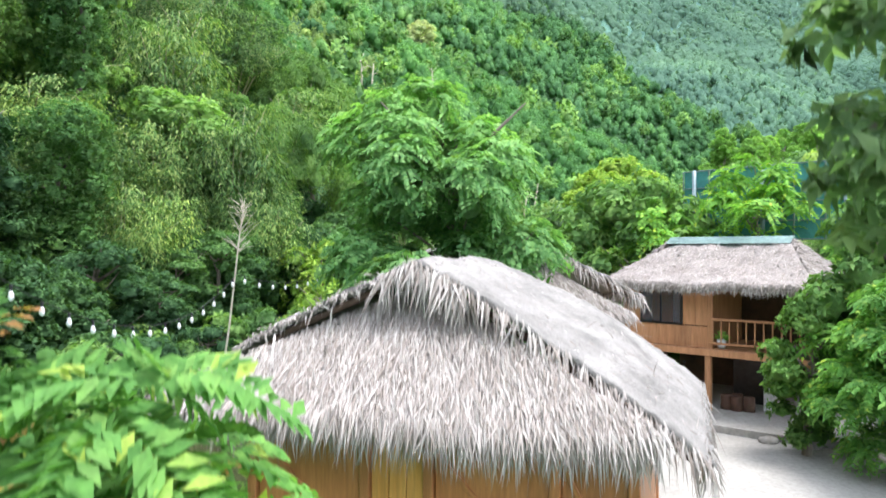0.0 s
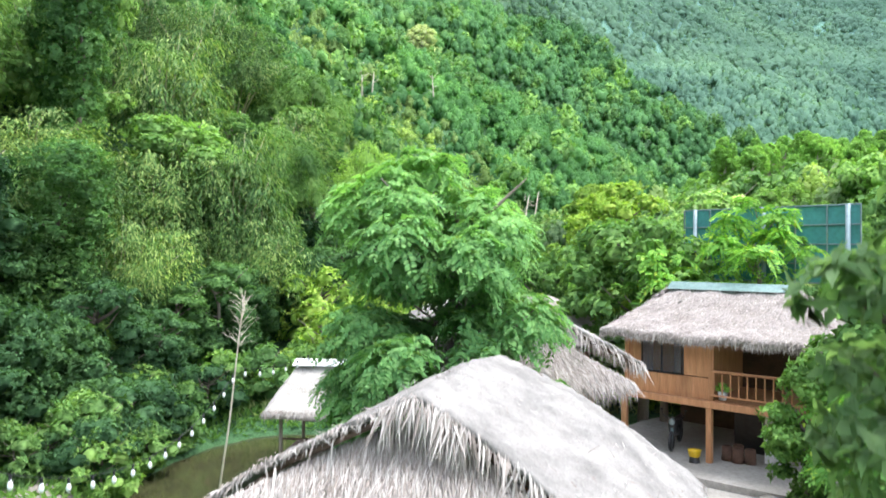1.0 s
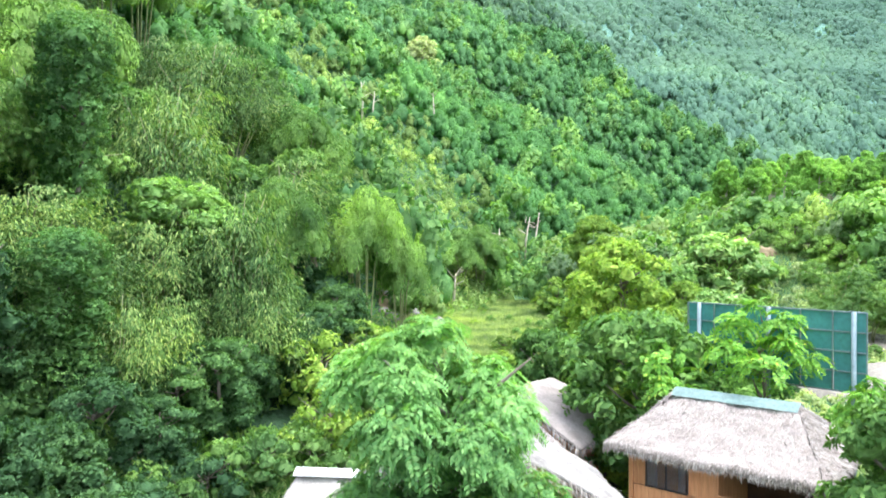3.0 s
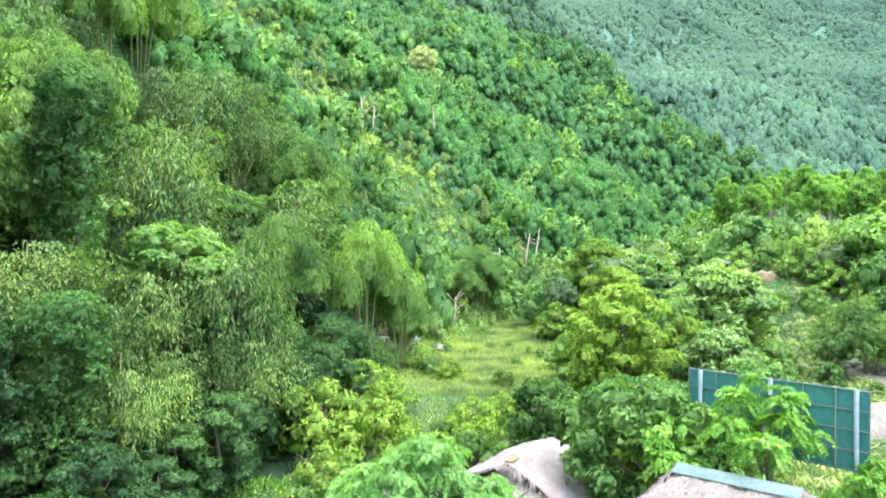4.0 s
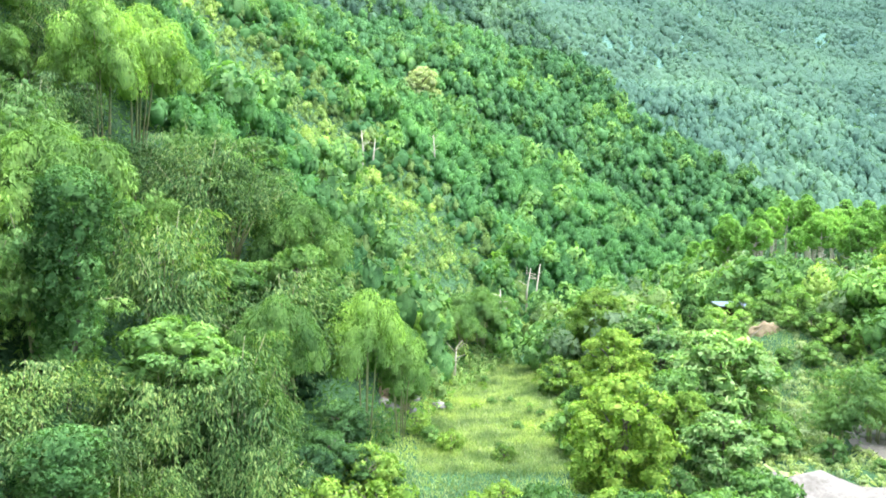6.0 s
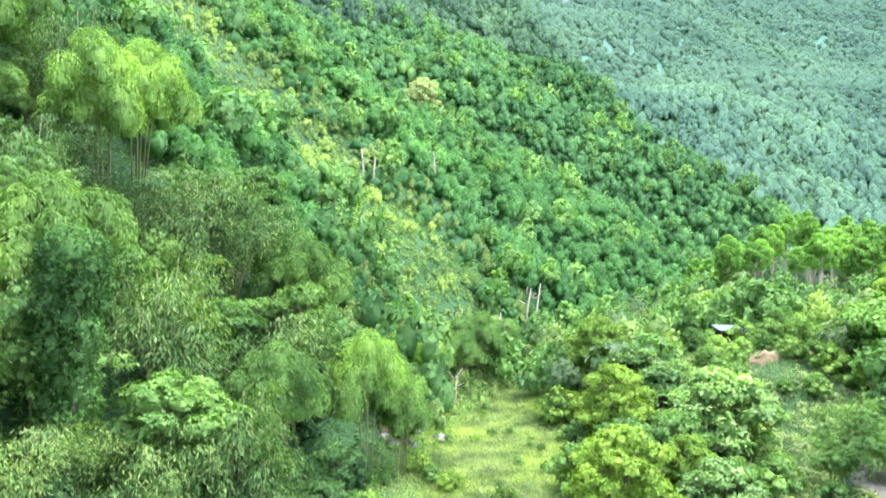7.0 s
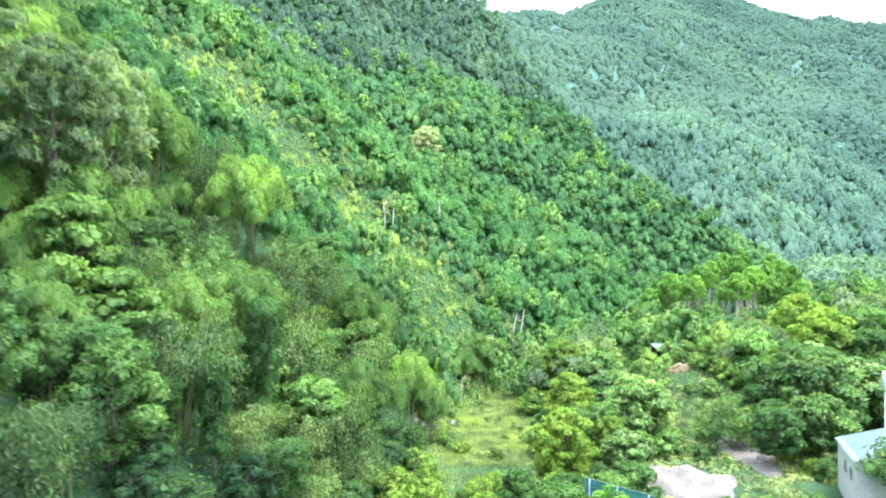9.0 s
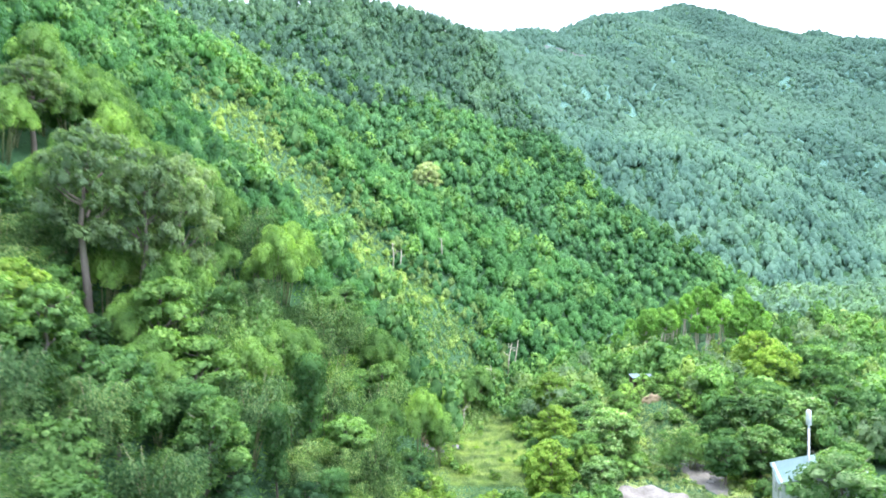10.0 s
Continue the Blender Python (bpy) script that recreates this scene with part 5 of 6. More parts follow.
# trees that stand out: kind, place, height of the top above the valley, breadth
STANDING = (
    (4, -19.5, 36.8, 22.8, 1.0), (4, -15.0, 28.6, 11.5, 0.88), (1, -12.0, 39.8, 14.8, 1.15), (1, -15.0, 37.6, 13.2, 1.0), (1, -10.2, 38.6, 10.0, 0.9),
    (7, -6.2, 55.6, 15.2, 1.0), (7, -3.6, 58.0, 12.4, 0.8), (7, -11.5, 48.2, 15.2, 1.0), (4, -21.0, 28.6, 18.6, 0.75), (4, -27.8, 23.6, 21.4, 1.05), (4, -24.6, 26.0, 17.0, 0.9),
    (3, -19.6, 72.4, 33.0, 1.45), (6, -35.0, 38.6, 40.6, 1.1), (6, -42.0, 30.8, 43.0, 1.25), (3, -32.5, 15.8, 29.6, 1.2), (2, -10.6, 35.6, 6.6, 0.6), (3, -8.4, 43.4, 8.4, 0.75),
    (3, -6.6, 46.0, 7.6, 0.75), (2, -12.8, 33.4, 8.0, 0.75), (7, 4.6, 91.5, 13.5, 1.0), (7, 1.8, 88.0, 13.0, 0.9), (2, -17.0, 30.4, 8.0, 0.8), (1, -17.6, 32.6, 11.6, 1.05), (1, -19.8, 33.4, 14.0, 1.0), (6, -38.6, 34.0, 41.0, 1.0))
used = [False] * len(KINDS)


def forest_thing(k, x, y, s, sz=1.0, lean=1.0):
    src = KINDS[k]
    z = float(height(x, y)) - 0.2
    m = Matrix.LocRotScale((x, y, z), Euler((lean * R.uniform(-0.08, 0.08), lean * R.uniform(-0.02, 0.2), R.uniform(0, 6.28))), (s, s, s * sz))
    if used[k]:
        copy_thing(src, m)
    else:
        src.matrix_basis = m
        used[k] = True


def stand(k, x, y, top, wide):
    tall = (top - float(height(x, y)) + 0.2) / HEIGHTS[k]
    forest_thing(k, x, y, wide, tall / wide, 0.2)


def kind_for(x, y, up):
    """Which tree grows where: broadleaf and creepers low and near, dark-leaved for the shade there, bamboo above and
    beyond.
    """
    if up < 9 and y < 28:
        w = (0.0, 0.06, 0.7, 0.24, 0.0, 0.0, 0.0, 0.0)
    elif up < 9 and y < 50:
        w = (0.2, 0.22, 0.27, 0.22, 0.0, 0.0, 0.0, 0.09)
    elif y < 27:
        w = (0.2, 0.22, 0.14, 0.24, 0.0, 0.14, 0.04, 0.02)
    elif up < 22:
        w = (0.3, 0.26, 0.02, 0.14, 0.0, 0.12, 0.02, 0.14)
    else:
        w = (0.18, 0.06, 0.03, 0.12, 0.0, 0.06, 0.03, 0.52)
    return int(np.searchsorted(np.cumsum(w), R.random() * sum(w)))


def gully(x, y):
    """How far a place lies from the middle of the open gully."""
    p = np.stack([np.asarray(x, float), np.asarray(y, float)], -1)
    best = np.full(p.shape[:-1], 1e9)
    for a, b in zip(GULLY, GULLY[1:]):
        a, b = np.array(a), np.array(b)
        t = np.clip(((p - a) @ (b - a)) / ((b - a) @ (b - a)), 0, 1)
        best = np.minimum(best, np.linalg.norm(p - a - t[..., None] * (b - a), axis=-1))
    return best


for gy_ in np.arange(-14, 68, 4.9):
    foot = float(np.interp(gy_, FOOT_Y, FOOT_X))
    for up in np.arange(0.6, 64, 4.9):
        x, y = foot - up + R.uniform(-1.5, 1.5), gy_ + R.uniform(-1.5, 1.5)
        # outside every view
        if x < -0.66 * (y + 48) - 7 or up > 24 + 0.55 * (y + 14) or gully(x, y) < 15 or any(math.hypot(x - h[1], y - h[2]) < 2.6 for h in STANDING):
            continue
        forest_thing(min(7, kind_for(x, y, up)), x, y, R.uniform(0.85, 1.5 if y > 27 else 1.2) * (0.65 if up < 2.5 else 1.0), R.uniform(0.8, 1.1))
# mostly dark-leaved rows that put the shade under the overhang into leaf colour
for y in np.arange(10, 50, 2.7):
    for row in (-1.2, 2.2):
        forest_thing((2 if y < 27 else 1) if row > 0 and R.random() < 0.6 else 2, foot_near(y) - row + R.uniform(-0.8, 0.8), y + R.uniform(-0.8, 0.8), R.uniform(0.62, 0.9), R.uniform(0.8, 1.1))
for k in range(30):
    y = R.uniform(2, 62)
    x = foot_near(y) - R.uniform(1, 26)
    plant(S1 if R.random() < 0.25 else S2, x, y, R.uniform(0.8, 1.4), R.uniform(0, 6.28), label="leafy rounded bush among trees on the slope")
for row in STANDING:
    stand(*row)


for x, y, s in ((30.2, 56.0, 1.1), (34.2, 57.5, 1.15), (2.0, 85, 0.85), (5.0, 92, 0.9), (8.0, 99, 0.95), (-1.5, 79, 0.8), (-4.5, 73, 0.85), (-6.0, 66, 0.85)):
    forest_thing(0 if x > 20 else 7, x, y, s, 0.8)
plant(Y1, -42.5, 15.5, 1.2, 1.0, label="tree with yellowing leaves on the slope")


# ---- woods told apart only as a mass ----
def wood(name, label, mat, xs, ys, rad, tall, seed, lobes=5, leafage=90, leaf=(0.26, 0.06), style="droop", segs=6, rings=4, shape=1.15, full=0.7, kinds=6, uneven=0.28, rounded=0.72):
    """Many crowns as one object: a few crown shapes, each a heap of lobes with its leaves, set down at every place with a turn and size of its own."""
    r = np.random.default_rng(seed)
    n = len(xs)
    size = rad * np.exp(np.clip(r.normal(size=n), -1.7, 1.7) * uneven)
    top = tall * r.uniform(0.75, 1.25, n)
    z = height(xs, ys) + top - size * shape
    turn = r.uniform(0, 2 * math.pi, n)
    pick = r.integers(0, kinds, n)
    vs, fs, ns, at = [], [], [], 0
    for k in range(kinds):
        a = np.arange(lobes) * 2.4 + r.uniform(-0.5, 0.5, lobes)
        out = np.where(np.arange(lobes) == 0, 0.05, r.uniform(0.4, 0.68, lobes))
        w = np.where(np.arange(lobes) == 0, 0.55, r.uniform(0.34, 0.5, lobes))
        cen = np.stack([np.cos(a) * out, np.sin(a) * out, np.where(np.arange(lobes) == 0, 0.45, r.uniform(-0.5, 0.3, lobes))], 1)
        v, f, nrm = dressed(r, cen, np.stack([w, w, w * r.uniform(0.95, 1.4, lobes)], 1), leafage, leaf, style, full, -0.2, segs, rings, 1.2, tufty=True, rounded=rounded)
        i = np.nonzero(pick == k)[0]
        c, s_ = np.cos(turn[i])[:, None], np.sin(turn[i])[:, None]
        for src, to, scaled in ((v, vs, True), (nrm, ns, False)):
            x, y, h = src[None, :, 0], src[None, :, 1], np.broadcast_to(src[None, :, 2], (len(i), len(src)))
            q = np.stack([x * c - y * s_, x * s_ + y * c, h], -1)
            if scaled:
                q = q * size[i][:, None, None] * np.array([1, 1, shape]) + np.stack([xs[i], ys[i], z[i]], 1)[:, None]
            to.append(q.reshape(-1, 3))
        fs.append((f[None] + (at + np.arange(len(i)) * len(v))[:, None, None]).reshape(-1, 4))
        at += len(v) * len(i)
    return tagged(new(name, mesh_of(name, np.concatenate(vs), np.concatenate(fs), mat, normals=np.concatenate(ns))), label, "woodland", kind="stuff")


def scatter(x0, x1, y0, y1, step, keep, seed):
    r = np.random.default_rng(seed)
    gx_, gy_ = np.meshgrid(np.arange(x0, x1, step), np.arange(y0, y1, step))
    x = gx_.ravel() + r.uniform(-0.45, 0.45, gx_.size) * step
    y = gy_.ravel() + r.uniform(-0.45, 0.45, gx_.size) * step
    k = keep(x, y)
    return x[k], y[k]


def foot_at(y):
    return np.interp(y, FOOT_Y, FOOT_X)


def on_hill(x, y):
    up = foot_at(y) - x
    return (up > 0) & (gully(x, y) > 10.5 + 4 * wave(x, y, 5, 8)) & (y < np.interp(x, CREST_X, CREST_Y) + 10) & (x > -0.66 * (y + 48) - 6) & ((y > 68) | (up > 24 + 0.55 * (y + 14)))


xs, ys = scatter(-170, 130, 20, 190, 3.7, lambda x, y: on_hill(x, y), 91)
# crowns beside the gully are kept low so the camera sees into it
low = gully(xs, ys) < 21
wood("gully_bamboo", "low bamboo beside the open gully", SCRUB, xs[low], ys[low], 1.4, 3.0, 93, 6, 210, (0.22, 0.12), full=0.72)
xs, ys = xs[~low], ys[~low]
near = ys < 118 + 10 * wave(xs, ys, 14, 4)
wood("hill_wood_near", "dense domed bamboo crowns low on the green slope", HILL, xs[near], ys[near], 1.95, 6.2, 92, 7, 480, (0.17, 0.085), full=0.55)
wood("hill_wood_middle", "dense domed bamboo crowns on the green slope", HILL, xs[~near], ys[~near], 1.95, 6.2, 95, 6, 360, (0.16, 0.1), segs=6, rings=4, full=0.74, rounded=0.8)
xs, ys = scatter(-170, 130, 40, 300, 3.3, lambda x, y: on_hill(x, y), 791)
wood("hill_understorey", "low dark green growth between the crowns on the slope", HILL, xs, ys, 2.0, 2.9, 792, 3, 26, (0.3, 0.2), full=0.9, segs=5, rings=3, shape=0.9)
xs, ys = scatter(-170, 130, 60, 260, 11.0, lambda x, y: on_hill(x, y), 191)
wood("hill_trees", "taller broadleaf crowns among the bamboo", BROAD, xs, ys, 2.8, 8.0, 192, 8, 420, (0.19, 0.13), "rosette", full=0.42)
xs, ys = scatter(-90, 30, 76, 165, 4.2, lambda x, y: (gully(x, y) < 12) & (gully(x, y) > 1.5) & (foot_at(y) - x > 1), 391)
wood("gully_trees", "young light green trees scattered over the gully", SCRUB, xs, ys, 1.1, 2.2, 392, 6, 190, (0.26, 0.13), full=0.55)
xs, ys = scatter(-170, 130, 66, 300, 7.0, lambda x, y: on_hill(x, y) & (wave(x, y, 22, 7) > 0.1) & (height(x, y) < 75), 291)
wood("light_hill_wood", "light green crowns scattered over the slope", CREEPER, xs, ys, 2.2, 6.4, 292, 7, 240, (0.17, 0.12), full=0.85)
xs, ys = scatter(-260, 250, 190, 365, 4.0, lambda x, y: on_hill(x, y), 93)
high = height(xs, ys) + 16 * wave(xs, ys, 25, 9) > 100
wood("hill_wood_upper", "dense green bamboo crowns on the upper slope", HILL_UPPER_HAZE, xs[~high], ys[~high], 2.1, 6.3, 94, 5, 190, (0.19, 0.13), segs=6, rings=4, full=0.78, rounded=0.8)
wood("hill_wood_crest", "hazy green crowns along the crest", HILL_CREST_HAZE, xs[high], ys[high], 2.6, 6.6, 194, 4, 100, (0.24, 0.17), segs=6, rings=4, full=0.8, uneven=0.38, rounded=0.7)
xs, ys = scatter(-90, 30, 76, 165, 1.5, lambda x, y: (gully(x, y) < 17) & (foot_at(y) - x > -2), 99)
wood("slope_scrub", "low light green scrub in the gully", SCRUB, xs, ys, 0.9, 0.9, 100, 3, 26, (0.6, 0.14), "droop", 5, 3)
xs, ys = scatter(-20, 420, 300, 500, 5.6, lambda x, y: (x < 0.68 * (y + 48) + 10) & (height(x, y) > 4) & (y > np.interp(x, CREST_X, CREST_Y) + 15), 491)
wood("middle_wood", "hazy green crowns at the far mountain's foot", MIDFAR_HAZE, xs, ys, 3.6, 7.0, 492, 5, 44, (0.25, 0.22), segs=7, rings=4, full=0.9, uneven=0.45, rounded=0.55)
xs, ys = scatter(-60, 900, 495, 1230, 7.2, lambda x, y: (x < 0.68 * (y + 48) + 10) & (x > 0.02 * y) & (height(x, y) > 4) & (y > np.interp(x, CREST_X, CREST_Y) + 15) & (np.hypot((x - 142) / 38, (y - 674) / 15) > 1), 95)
wood("far_wood", "wooded mountainside in the distance with blue haze in its leaf colour", FAR_HAZE, xs, ys, 6.3, 6.6, 96, 4, 12, (0.22, 0.2), segs=5, rings=3, full=0.95, uneven=0.42, rounded=0.5, shape=0.95)
xs, ys = scatter(8, 330, 56, 350, 5.0, lambda x, y: (foot_at(y) - x < 0) & (x < 0.66 * (y + 48) + 4) & (np.hypot((x - 33) / 9, (y - 78) / 23) > 1) & (np.hypot((x - 60) / 15, (y - 121) / 12) > 1) & (np.hypot((x - 6 - 0.1 * (y - 70)) / 6, (y - 71) / 19) > 1) & (np.hypot((x - 33) / 4, (y - 54) / 8) > 1) & ((y > 72) | (x > 28)), 97)
near = ys < 140 + 14 * wave(xs, ys, 12, 3)
mixed = np.random.default_rng(398).random(len(xs))
for name, label, mat, a, b, rad, tall, seed in (
        ("valley_wood", "mixed green tree crowns along the valley floor", BROAD, 0.0, 0.55, 2.9, 7.5, 98),
        ("valley_wood_pale", "grey-green tree crowns along the valley floor", GREYGREEN, 0.55, 0.78, 2.7, 7.0, 99),
        ("valley_wood_light", "light yellow-green tree crowns along the valley floor", SCRUB, 0.78, 1.0, 2.5, 6.5, 101)):
    k = near & (mixed >= a) & (mixed < b)
    wood(name, label, mat, xs[k], ys[k], rad, tall, seed, 11, 800, (0.15, 0.1), "rosette", 6, 4, full=0.45, uneven=0.34)
# the crest's haze-tinted leaf colour again, for trees far up the valley
wood("valley_wood_beyond", "hazy tree crowns farther up the valley", HILL_CREST_HAZE, xs[~near], ys[~near], 3.1, 8.0, 198, 7, 260, (0.18, 0.15), "rosette", full=0.6)
pale = plant(Y1, -6.4, 194, 1.5, 0.4, label="pale cream-green tree standing above the bamboo")
for o in pale.children:
    if o.name.startswith("crown"):
        o.data = o.data.copy()
        o.data.materials[0] = PALE


def snag(x, y, tall, seed):
    r = np.random.default_rng(seed)
    root = thing("dead_tree", "bare pale dead tree trunk on the slope", "tree", "dead trees", (x, y, float(height(x, y)) - 0.3))
    bm = tube([(0, 0, 0), (0.1, 0, tall * 0.5), (r.normal() * 0.4, 0.1, tall)], [0.2, 0.15, 0.05], 7)
    for k in range(5):
        z = tall * r.uniform(0.5, 0.95)
        a = r.uniform(0, 6.28)
        tube([(0.05, 0, z), (math.cos(a) * 1.2, math.sin(a) * 1.2, z + r.uniform(0.2, 1.2))], [0.06, 0.02], 5, bm)
    part("trunk", bm, DRYWOOD, root, smooth=True)


for k, (x, y, h) in enumerate(((7.2, 94, 9.0), (14.4, 113, 9.0), (12.8, 112, 7.5), (-13.6, 118, 7.0), (-12.0, 119, 6.0), (-2.0, 135, 8.0), (1.0, 78, 4.0))):
    snag(x, y, h, 200 + k)
for k in range(56):
    x, y = R.uniform(42, 78), R.uniform(104, 138)
    wide = R.uniform(0.6, 0.85)
    plant(L1, x, y, wide, R.uniform(0, 6.28), sz=wide * R.uniform(1.0, 1.25))
for k in range(16):
    x, y = R.uniform(27, 47), R.uniform(86, 101)
    if np.hypot((x - 37) / 3.6, (y - 91) / 3.4) > 1 and not (y < 92 and abs(x - 37) < 4):
        plant(S1, x, y, R.uniform(0.6, 1.2), R.uniform(0, 6.28))
for x, y, s in ((20, 66, 0.8), (23, 72, 0.6), (19, 74, 0.8), (21, 84, 0.9), (16, 70, 0.7), (40, 63, 0.8), (44, 74, 0.9), (42, 52, 0.9), (18, 47, 0.6), (44, 66, 1.0), (50, 72, 1.1), (54, 64, 1.1), (48, 58, 0.9), (58, 78, 1.2), (63, 70, 1.2), (40, 58, 0.8), (66, 60, 1.2), (52, 48, 0.9)):
    plant(B1 if R.random() < 0.6 else M1, x, y, s, R.uniform(0, 6.28))

for x, y, k, src in ((56, 77, 1.5, Y1), (62, 75, 1.45, B1), (50, 66, 1.35, B1), (46.5, 61, 1.2, M1), (68, 84, 1.6, B1), (59, 90, 1.5, Y1)):
    plant(src, x, y, k, R.uniform(0, 6.28))
for k in range(28):
    x, y = R.uniform(15, 42), R.uniform(46, 66)
    if np.hypot((x - 26.5) / 8.5, (y - 45.5) / 6) > 1 and abs(x - 33.2) > 2.4:
        plant(S1 if R.random() < 0.7 else S3, x, y, R.uniform(0.35, 0.8), R.uniform(0, 6.28))

# ---- meadow grass and undergrowth ----
n = 190000
x, y = R.uniform(-8, 40, n), R.uniform(28, 90, n)
x[:60000], y[:60000] = R.uniform(-2, 14, 60000), R.uniform(50, 92, 60000)
k = (x > foot_at(y) - 2) & (np.hypot((x - 25) / 6.6, (y - 45) / 8) > R.uniform(0.85, 1.15, n)) & (np.hypot((x - 33) / 3, (y - 54) / 7) > 1) & ~((x > 36) & (y < 47))
x, y = x[k], y[k]
n = len(x)
base = np.stack([x, y, height(x, y) + 0.01], 1)
ax = R.normal(size=(n, 3)) * 0.45 + np.array([0, 0, 0.9])
ln = R.uniform(0.2, 0.55, n)
tagged(new("meadow_grass", mesh_of("meadow_grass", *leaves(base, ax, R.normal(size=(n, 3)), ln, ln * 0.16), GRASS)), "light green tufted meadow grass", "grass", kind="stuff")

n = 26000
x, y = R.uniform(-14, 0, n), R.uniform(12, 36, n)
k = height(x, y) > 0.05
x, y, n = x[k], y[k], int(k.sum())
base = np.stack([x, y, height(x, y)], 1)
ax = R.normal(size=(n, 3)) * 0.6 + np.array([0, 0, 0.7])
ln = R.uniform(0.15, 0.5, n)
tagged(new("bank_herbs", mesh_of("bank_herbs", *leaves(base, ax, R.normal(size=(n, 3)) + np.array([0, 0, 1]), ln, ln * 0.32), VINE)), "low leafy herbs on the pond bank", "undergrowth", kind="stuff")

n = 30000
y = R.uniform(-15, 120, n)
x = foot_at(y) - R.uniform(-1.5, 45, n)
base = np.stack([x, y, height(x, y) + R.uniform(0, 0.9, n)], 1)
ax = R.normal(size=(n, 3)) * 0.6 + np.array([0.4, 0, 0.2])
ln = R.uniform(0.3, 0.8, n)
tagged(new("undergrowth", mesh_of("undergrowth", *leaves(base, ax, R.normal(size=(n, 3)) + np.array([0, 0, 1]), ln, ln * 0.4), VINE)), "leafy undergrowth on the slope", "undergrowth", kind="stuff")


xs, ys = scatter(15, 46, 36, 86, 0.95, lambda x, y: (np.hypot((x - 34) / 2.4, (y - 74.6) / 2.0) > 1) & (np.hypot((x - 34.6) / 2.4, (y - 54) / 7) > 1) & (np.hypot((x - 24.2) / 5.0, (y - 45.2) / 4.0) > 1) & ((y > 46) | (x < 36)), 691)
wood("rough_grass", "knee-high light green rough grass and weeds", GRASS, xs, ys, 0.7, 0.45, 692, 3, 40, (0.7, 0.12), "droop", 5, 3, shape=0.8, full=0.6, uneven=0.5)
for x, y, k in ((36.6, 76.4, 0.85), (38.2, 74.6, 1.0), (31.0, 76.0, 0.8), (29.6, 73.2, 1.0), (32.6, 78.6, 0.7), (35.0, 78.8, 0.75), (40.2, 72.0, 1.1), (30.4, 79.6, 1.0), (37.0, 80.6, 0.9), (28.2, 77.0, 1.2), (33.6, 71.0, 0.6), (36.4, 70.2, 0.9)):
    plant(S1, x, y, k, R.uniform(0, 6.28))

# ---- yard, stream bed, bank, shed, white house ----
def patch(name, label, cx, cy, rx, ry, mat, lift=0.12, seed=1, mound=0.0):
    bm = bmesh.new()
    rings = [[bm.verts.new((cx, cy, 0))]]
    for j in range(1, 9):
        rings.append([bm.verts.new((cx + math.cos(i * 0.2618) * rx * j / 8 * (1 + 0.25 * noise.noise((i * 0.5, seed, j * 0.1))), cy + math.sin(i * 0.2618) * ry * j / 8 * (1 + 0.25 * noise.noise((i * 0.5, seed + 9, j * 0.1))), 0)) for i in range(24)])
    for i in range(24):
        bm.faces.new((rings[0][0], rings[1][i], rings[1][(i + 1) % 24]))
        for a, b in zip(rings[1:], rings[2:]):
            bm.faces.new((a[i], b[i], b[(i + 1) % 24], a[(i + 1) % 24]))
    for j, ring in enumerate(rings):
        for v in ring:
            v.co.z = float(height(v.co.x, v.co.y)) + ((lift + mound * max(0, 0.3 + noise.noise((v.co.x * 0.45, v.co.y * 0.45, seed)))) if j < 8 else -0.2)
    return tagged(part(name, bm, mat, None, smooth=True), label, "ground", kind="structure")


patch("meadow", "light green grassy meadow with a worn track", 5.5, 70, 6.0, 19, MEADOW, 0.03, 8)
patch("clearing", "bare tan clearing high on the mountain", 142, 674, 40, 17, SCAR, 1.0, 11)
patch("meadow_track", "worn pale earth track over the grass", 3.2, 62.5, 1.3, 8.5, TRACK, 0.08, 13)
patch("sand_yard", "pale bare sandy yard", 24.2, 45.2, 5.2, 4.2, SAND, mound=1.2)
patch("stream_bed", "dry pale stream bed", 34.6, 54, 2.5, 7.2, SAND, 0.1, 3, 0.4)


def clay_bank(cx, cy, wide, tall):
    """A slumped earth face: steep and bare in front, running back into the grass above."""
    bm = bmesh.new()
    n, m = 26, 9
    rows = []
    for j in range(m):
        t = j / (m - 1)
        row = []
        for i in range(n):
            u = i / (n - 1) * 2 - 1
            h = tall * (1 - u * u) ** 0.7 * (1 + 0.3 * noise.noise((u * 3, 1.7, 0)))
            x = cx + u * wide / 2
            y = cy + (0.9 * t if t < 0.8 else 0.72 + (t - 0.8) * 6) + 0.35 * noise.noise((u * 4, t * 3, 5)) + 0.5 * u * u
            z = float(height(x, y)) + h * min(1, t / 0.7) * (1 if t < 0.9 else 0.2) + 0.12 * noise.noise((u * 9, t * 7, 3)) - (0.3 if j in (0, m - 1) else 0)
            row.append(bm.verts.new((x, y, z)))
        rows.append(row)
    for a, b in zip(rows, rows[1:]):
        for i in range(n - 1):
            bm.faces.new((a[i], a[i + 1], b[i + 1], b[i]))
    return tagged(part("clay_bank", bm, CLAY, None, smooth=True), "bare orange clay bank in rough grass", "ground", kind="structure")


clay_bank(34.0, 75.4, 3.6, 0.8)
patch("clay_cut", "small bare orange earth cut", 43.3, 76.3, 1.5, 1.0, CLAY, 0.25, 15)
patch("clay_slip", "small bare earth slip at the meadow's edge", -4.6, 66, 1.6, 3.0, CLAY, 0.3, 6)
patch("pond_bank", "pale sandy pond bank", -11.0, 18.6, 3.6, 1.3, SAND, 0.12, 7)


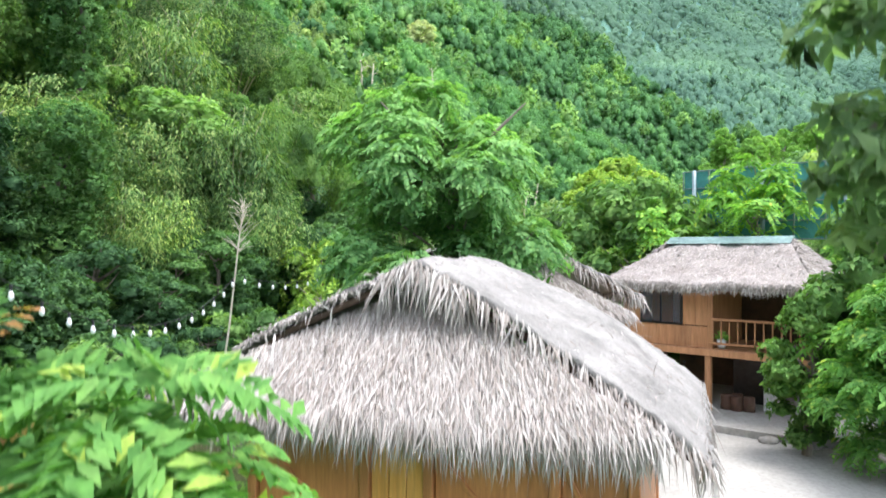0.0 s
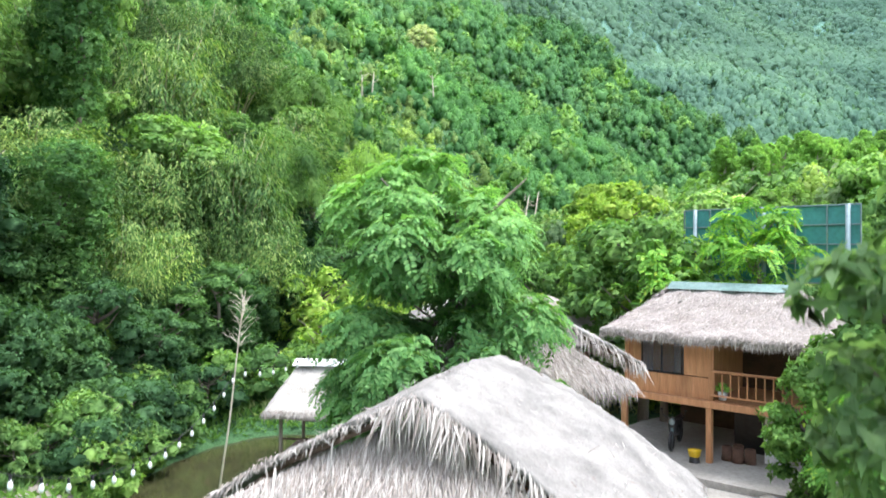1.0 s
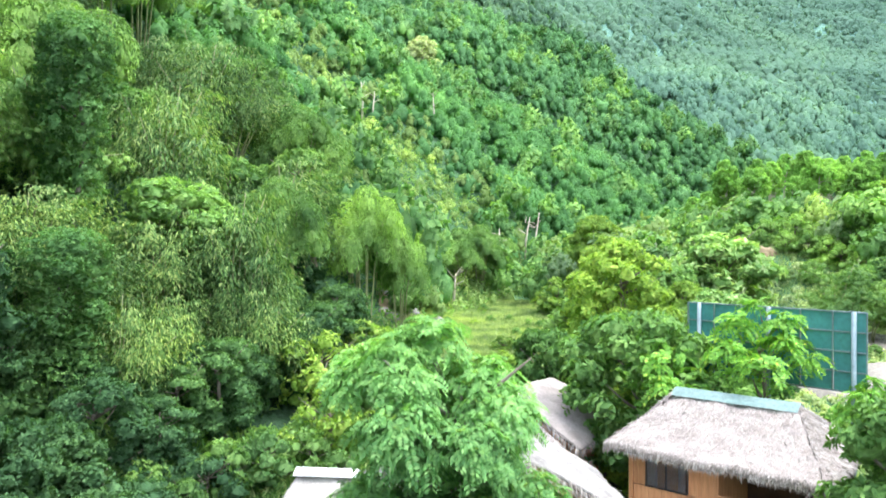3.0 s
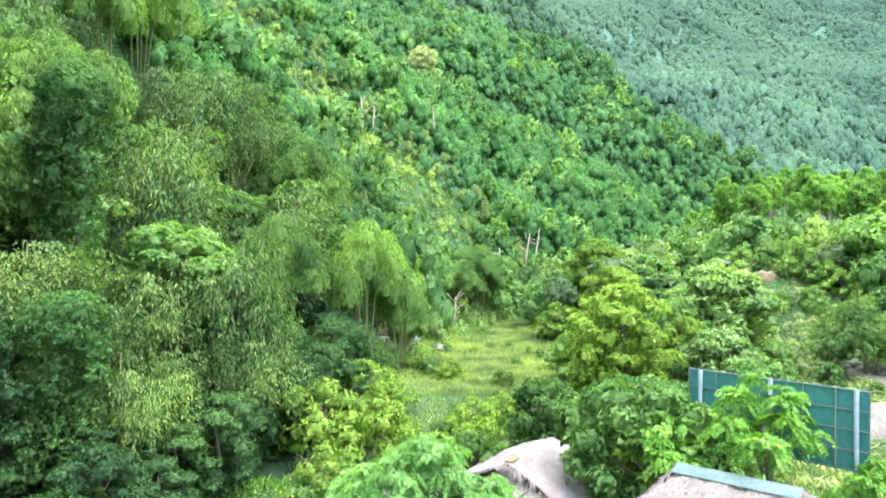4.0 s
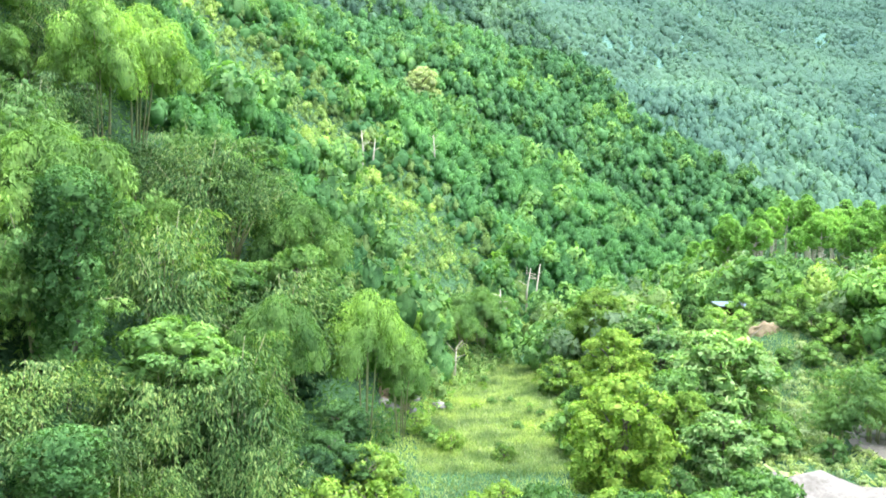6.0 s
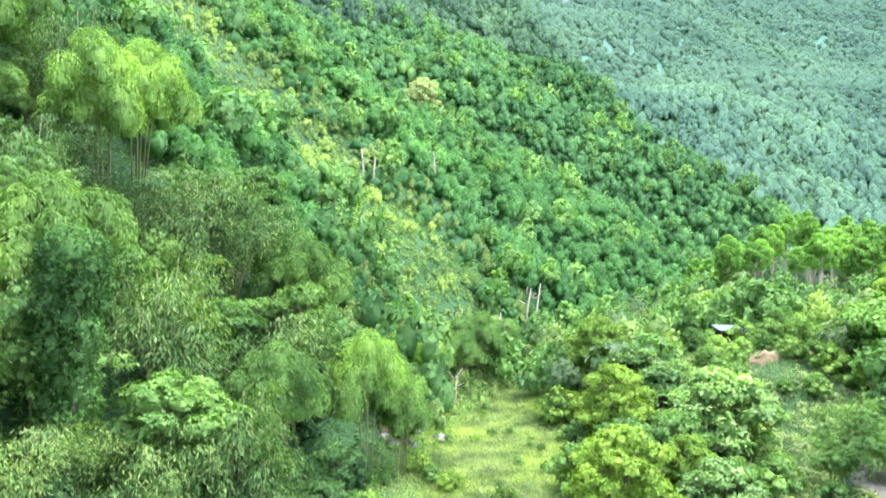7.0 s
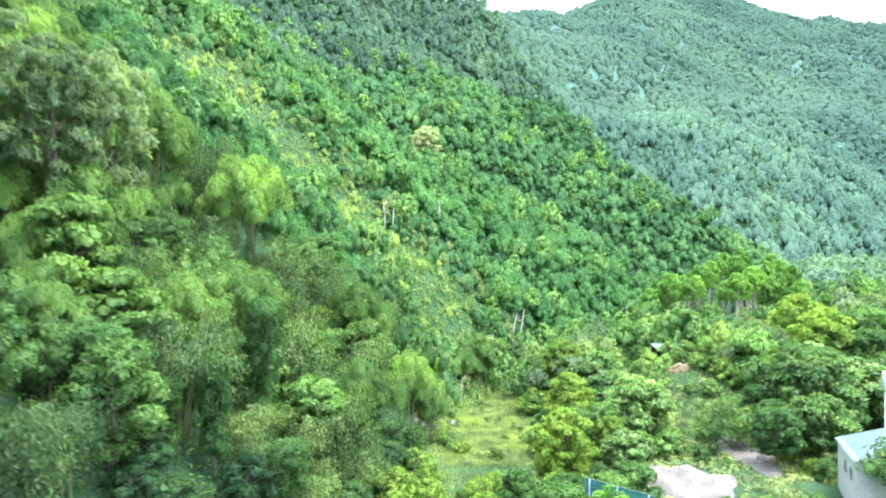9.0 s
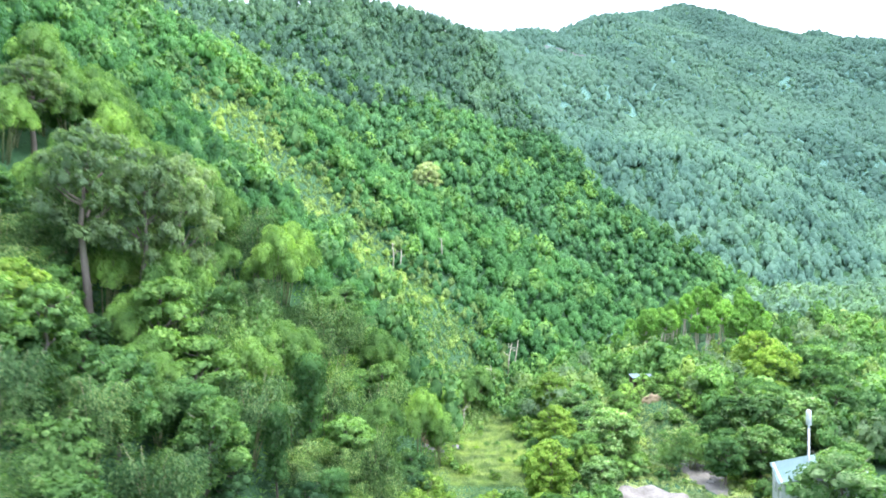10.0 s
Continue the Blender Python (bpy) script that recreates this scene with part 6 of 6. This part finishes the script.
def boulder(at, size, seed, mat=None):
    bm = bmesh.new()
    bmesh.ops.create_icosphere(bm, subdivisions=3, radius=size)
    for v in bm.verts:
        v.co *= 1 + 0.35 * noise.noise(v.co * (1.6 / size) + Vector((seed, 0, 0))) + 0.1 * noise.noise(v.co * (5 / size))
        v.co.z *= 0.7
    ob = part("boulder", bm, mat or ROCK, None, smooth=True)
    ob.location = (*at, float(height(*at)) + size * 0.25)
    return tagged(ob, "pale weathered boulder lying on grass", "rock", "boulders")


boulder((-0.6, 68.0), 0.7, 1)
for k in range(7):
    boulder((-4.8 + R.uniform(-1.2, 1.8), 66 + R.uniform(-3, 2)), R.uniform(0.3, 0.7), k + 2)
for k in range(18):
    boulder((34.4 + R.uniform(-2.6, 2.6), 54 + R.uniform(-6, 7)), R.uniform(0.25, 0.8), k + 12)
boulder((1.3, 30.5), 0.55, 41)


def shed():
    z = float(height(37, 92))
    root = thing("field_shed", "small open shed with pale blue metal roof", "shed", at=(37, 92, z))
    for u in (-2, 2):
        for v in (-1.4, 1.4):
            part("post", tube([(u, v, -0.3), (u, v, 2.4)], 0.07, 6), BARK, root)
    part("roof", box((4.4, 3.2, 0.08), (0, 0, 2.5), Matrix.Rotation(radians(7), 3, "X")), SHED_ROOF, root, "pale blue corrugated sheet")
    part("rear_wall", box((4, 0.1, 2.0), (0, 1.4, 1.1)), WOOD_DARK, root)
    part("table", box((1.6, 0.8, 0.08), (0.4, -0.4, 0.8)), WHITE, root)


shed()


def white_house():
    x, y = 43.9, 39.1
    z = float(height(x, y)) - 0.6
    root = thing("white_house", "white plastered two-storey house with pale teal metal roof", "house", at=(x, y, z))
    root.rotation_euler = (0, 0, radians(-20))
    part("wall", box((11, 9, 6.5), (0, 0, 3.25), bevel=0.02), WHITE, root)
    bm = bmesh.new()
    prof = [(-5.8, 6.35), (0, 8.1), (5.8, 6.35)]
    ring = [[bm.verts.new((a, v, b)) for a, b in prof] for v in (-4.9, 4.9)]
    for k in range(2):
        bm.faces.new((ring[0][k], ring[0][k + 1], ring[1][k + 1], ring[1][k]))
    bmesh.ops.solidify(bm, geom=bm.faces[:], thickness=0.1)
    part("roof", bm, TEAL_ROOF, root, "pale teal metal roof")
    for v in (-4.5, 4.5):
        bm = bmesh.new()
        bm.faces.new([bm.verts.new(c) for c in ((-5.5, v, 6.5), (5.5, v, 6.5), (0, v, 7.95))])
        bmesh.ops.solidify(bm, geom=bm.faces[:], thickness=0.1)
        part("gable", bm, WHITE, root)
    for v in (-2.4, 0.4):
        win = part("window", box((0.06, 1.2, 1.3), (-5.5, v, 4.6), bevel=0.01), WHITE, root)
        part("pane", box((0.02, 1.05, 1.15), (-5.54, v, 4.6), bevel=0), PANE, win)


white_house()
root = thing("street_lamp", "tall white lamp pole behind the white house", "lamp", at=(43.4, 42, 2.0))
part("pole", tube([(0, 0, 0), (0, 0, 11.2)], [0.16, 0.12], 10), WHITE, root, smooth=True)
part("head", tube([(0, 0, 11.2), (0, 0, 11.3), (0, 0, 13.0), (0, 0, 13.2)], [0.2, 0.34, 0.34, 0.2], 12), WHITE, root, smooth=True)
t7 = broad_tree("yard_tree", "fresh green leafy tree in front of the white house", 61, 9.9, 5.0, LARGE, (0.4, 0.18), 7000, 40, 0.15, 0.2, "", flat=0.5)
t7.location = (42.0, 33.0, 2.0)
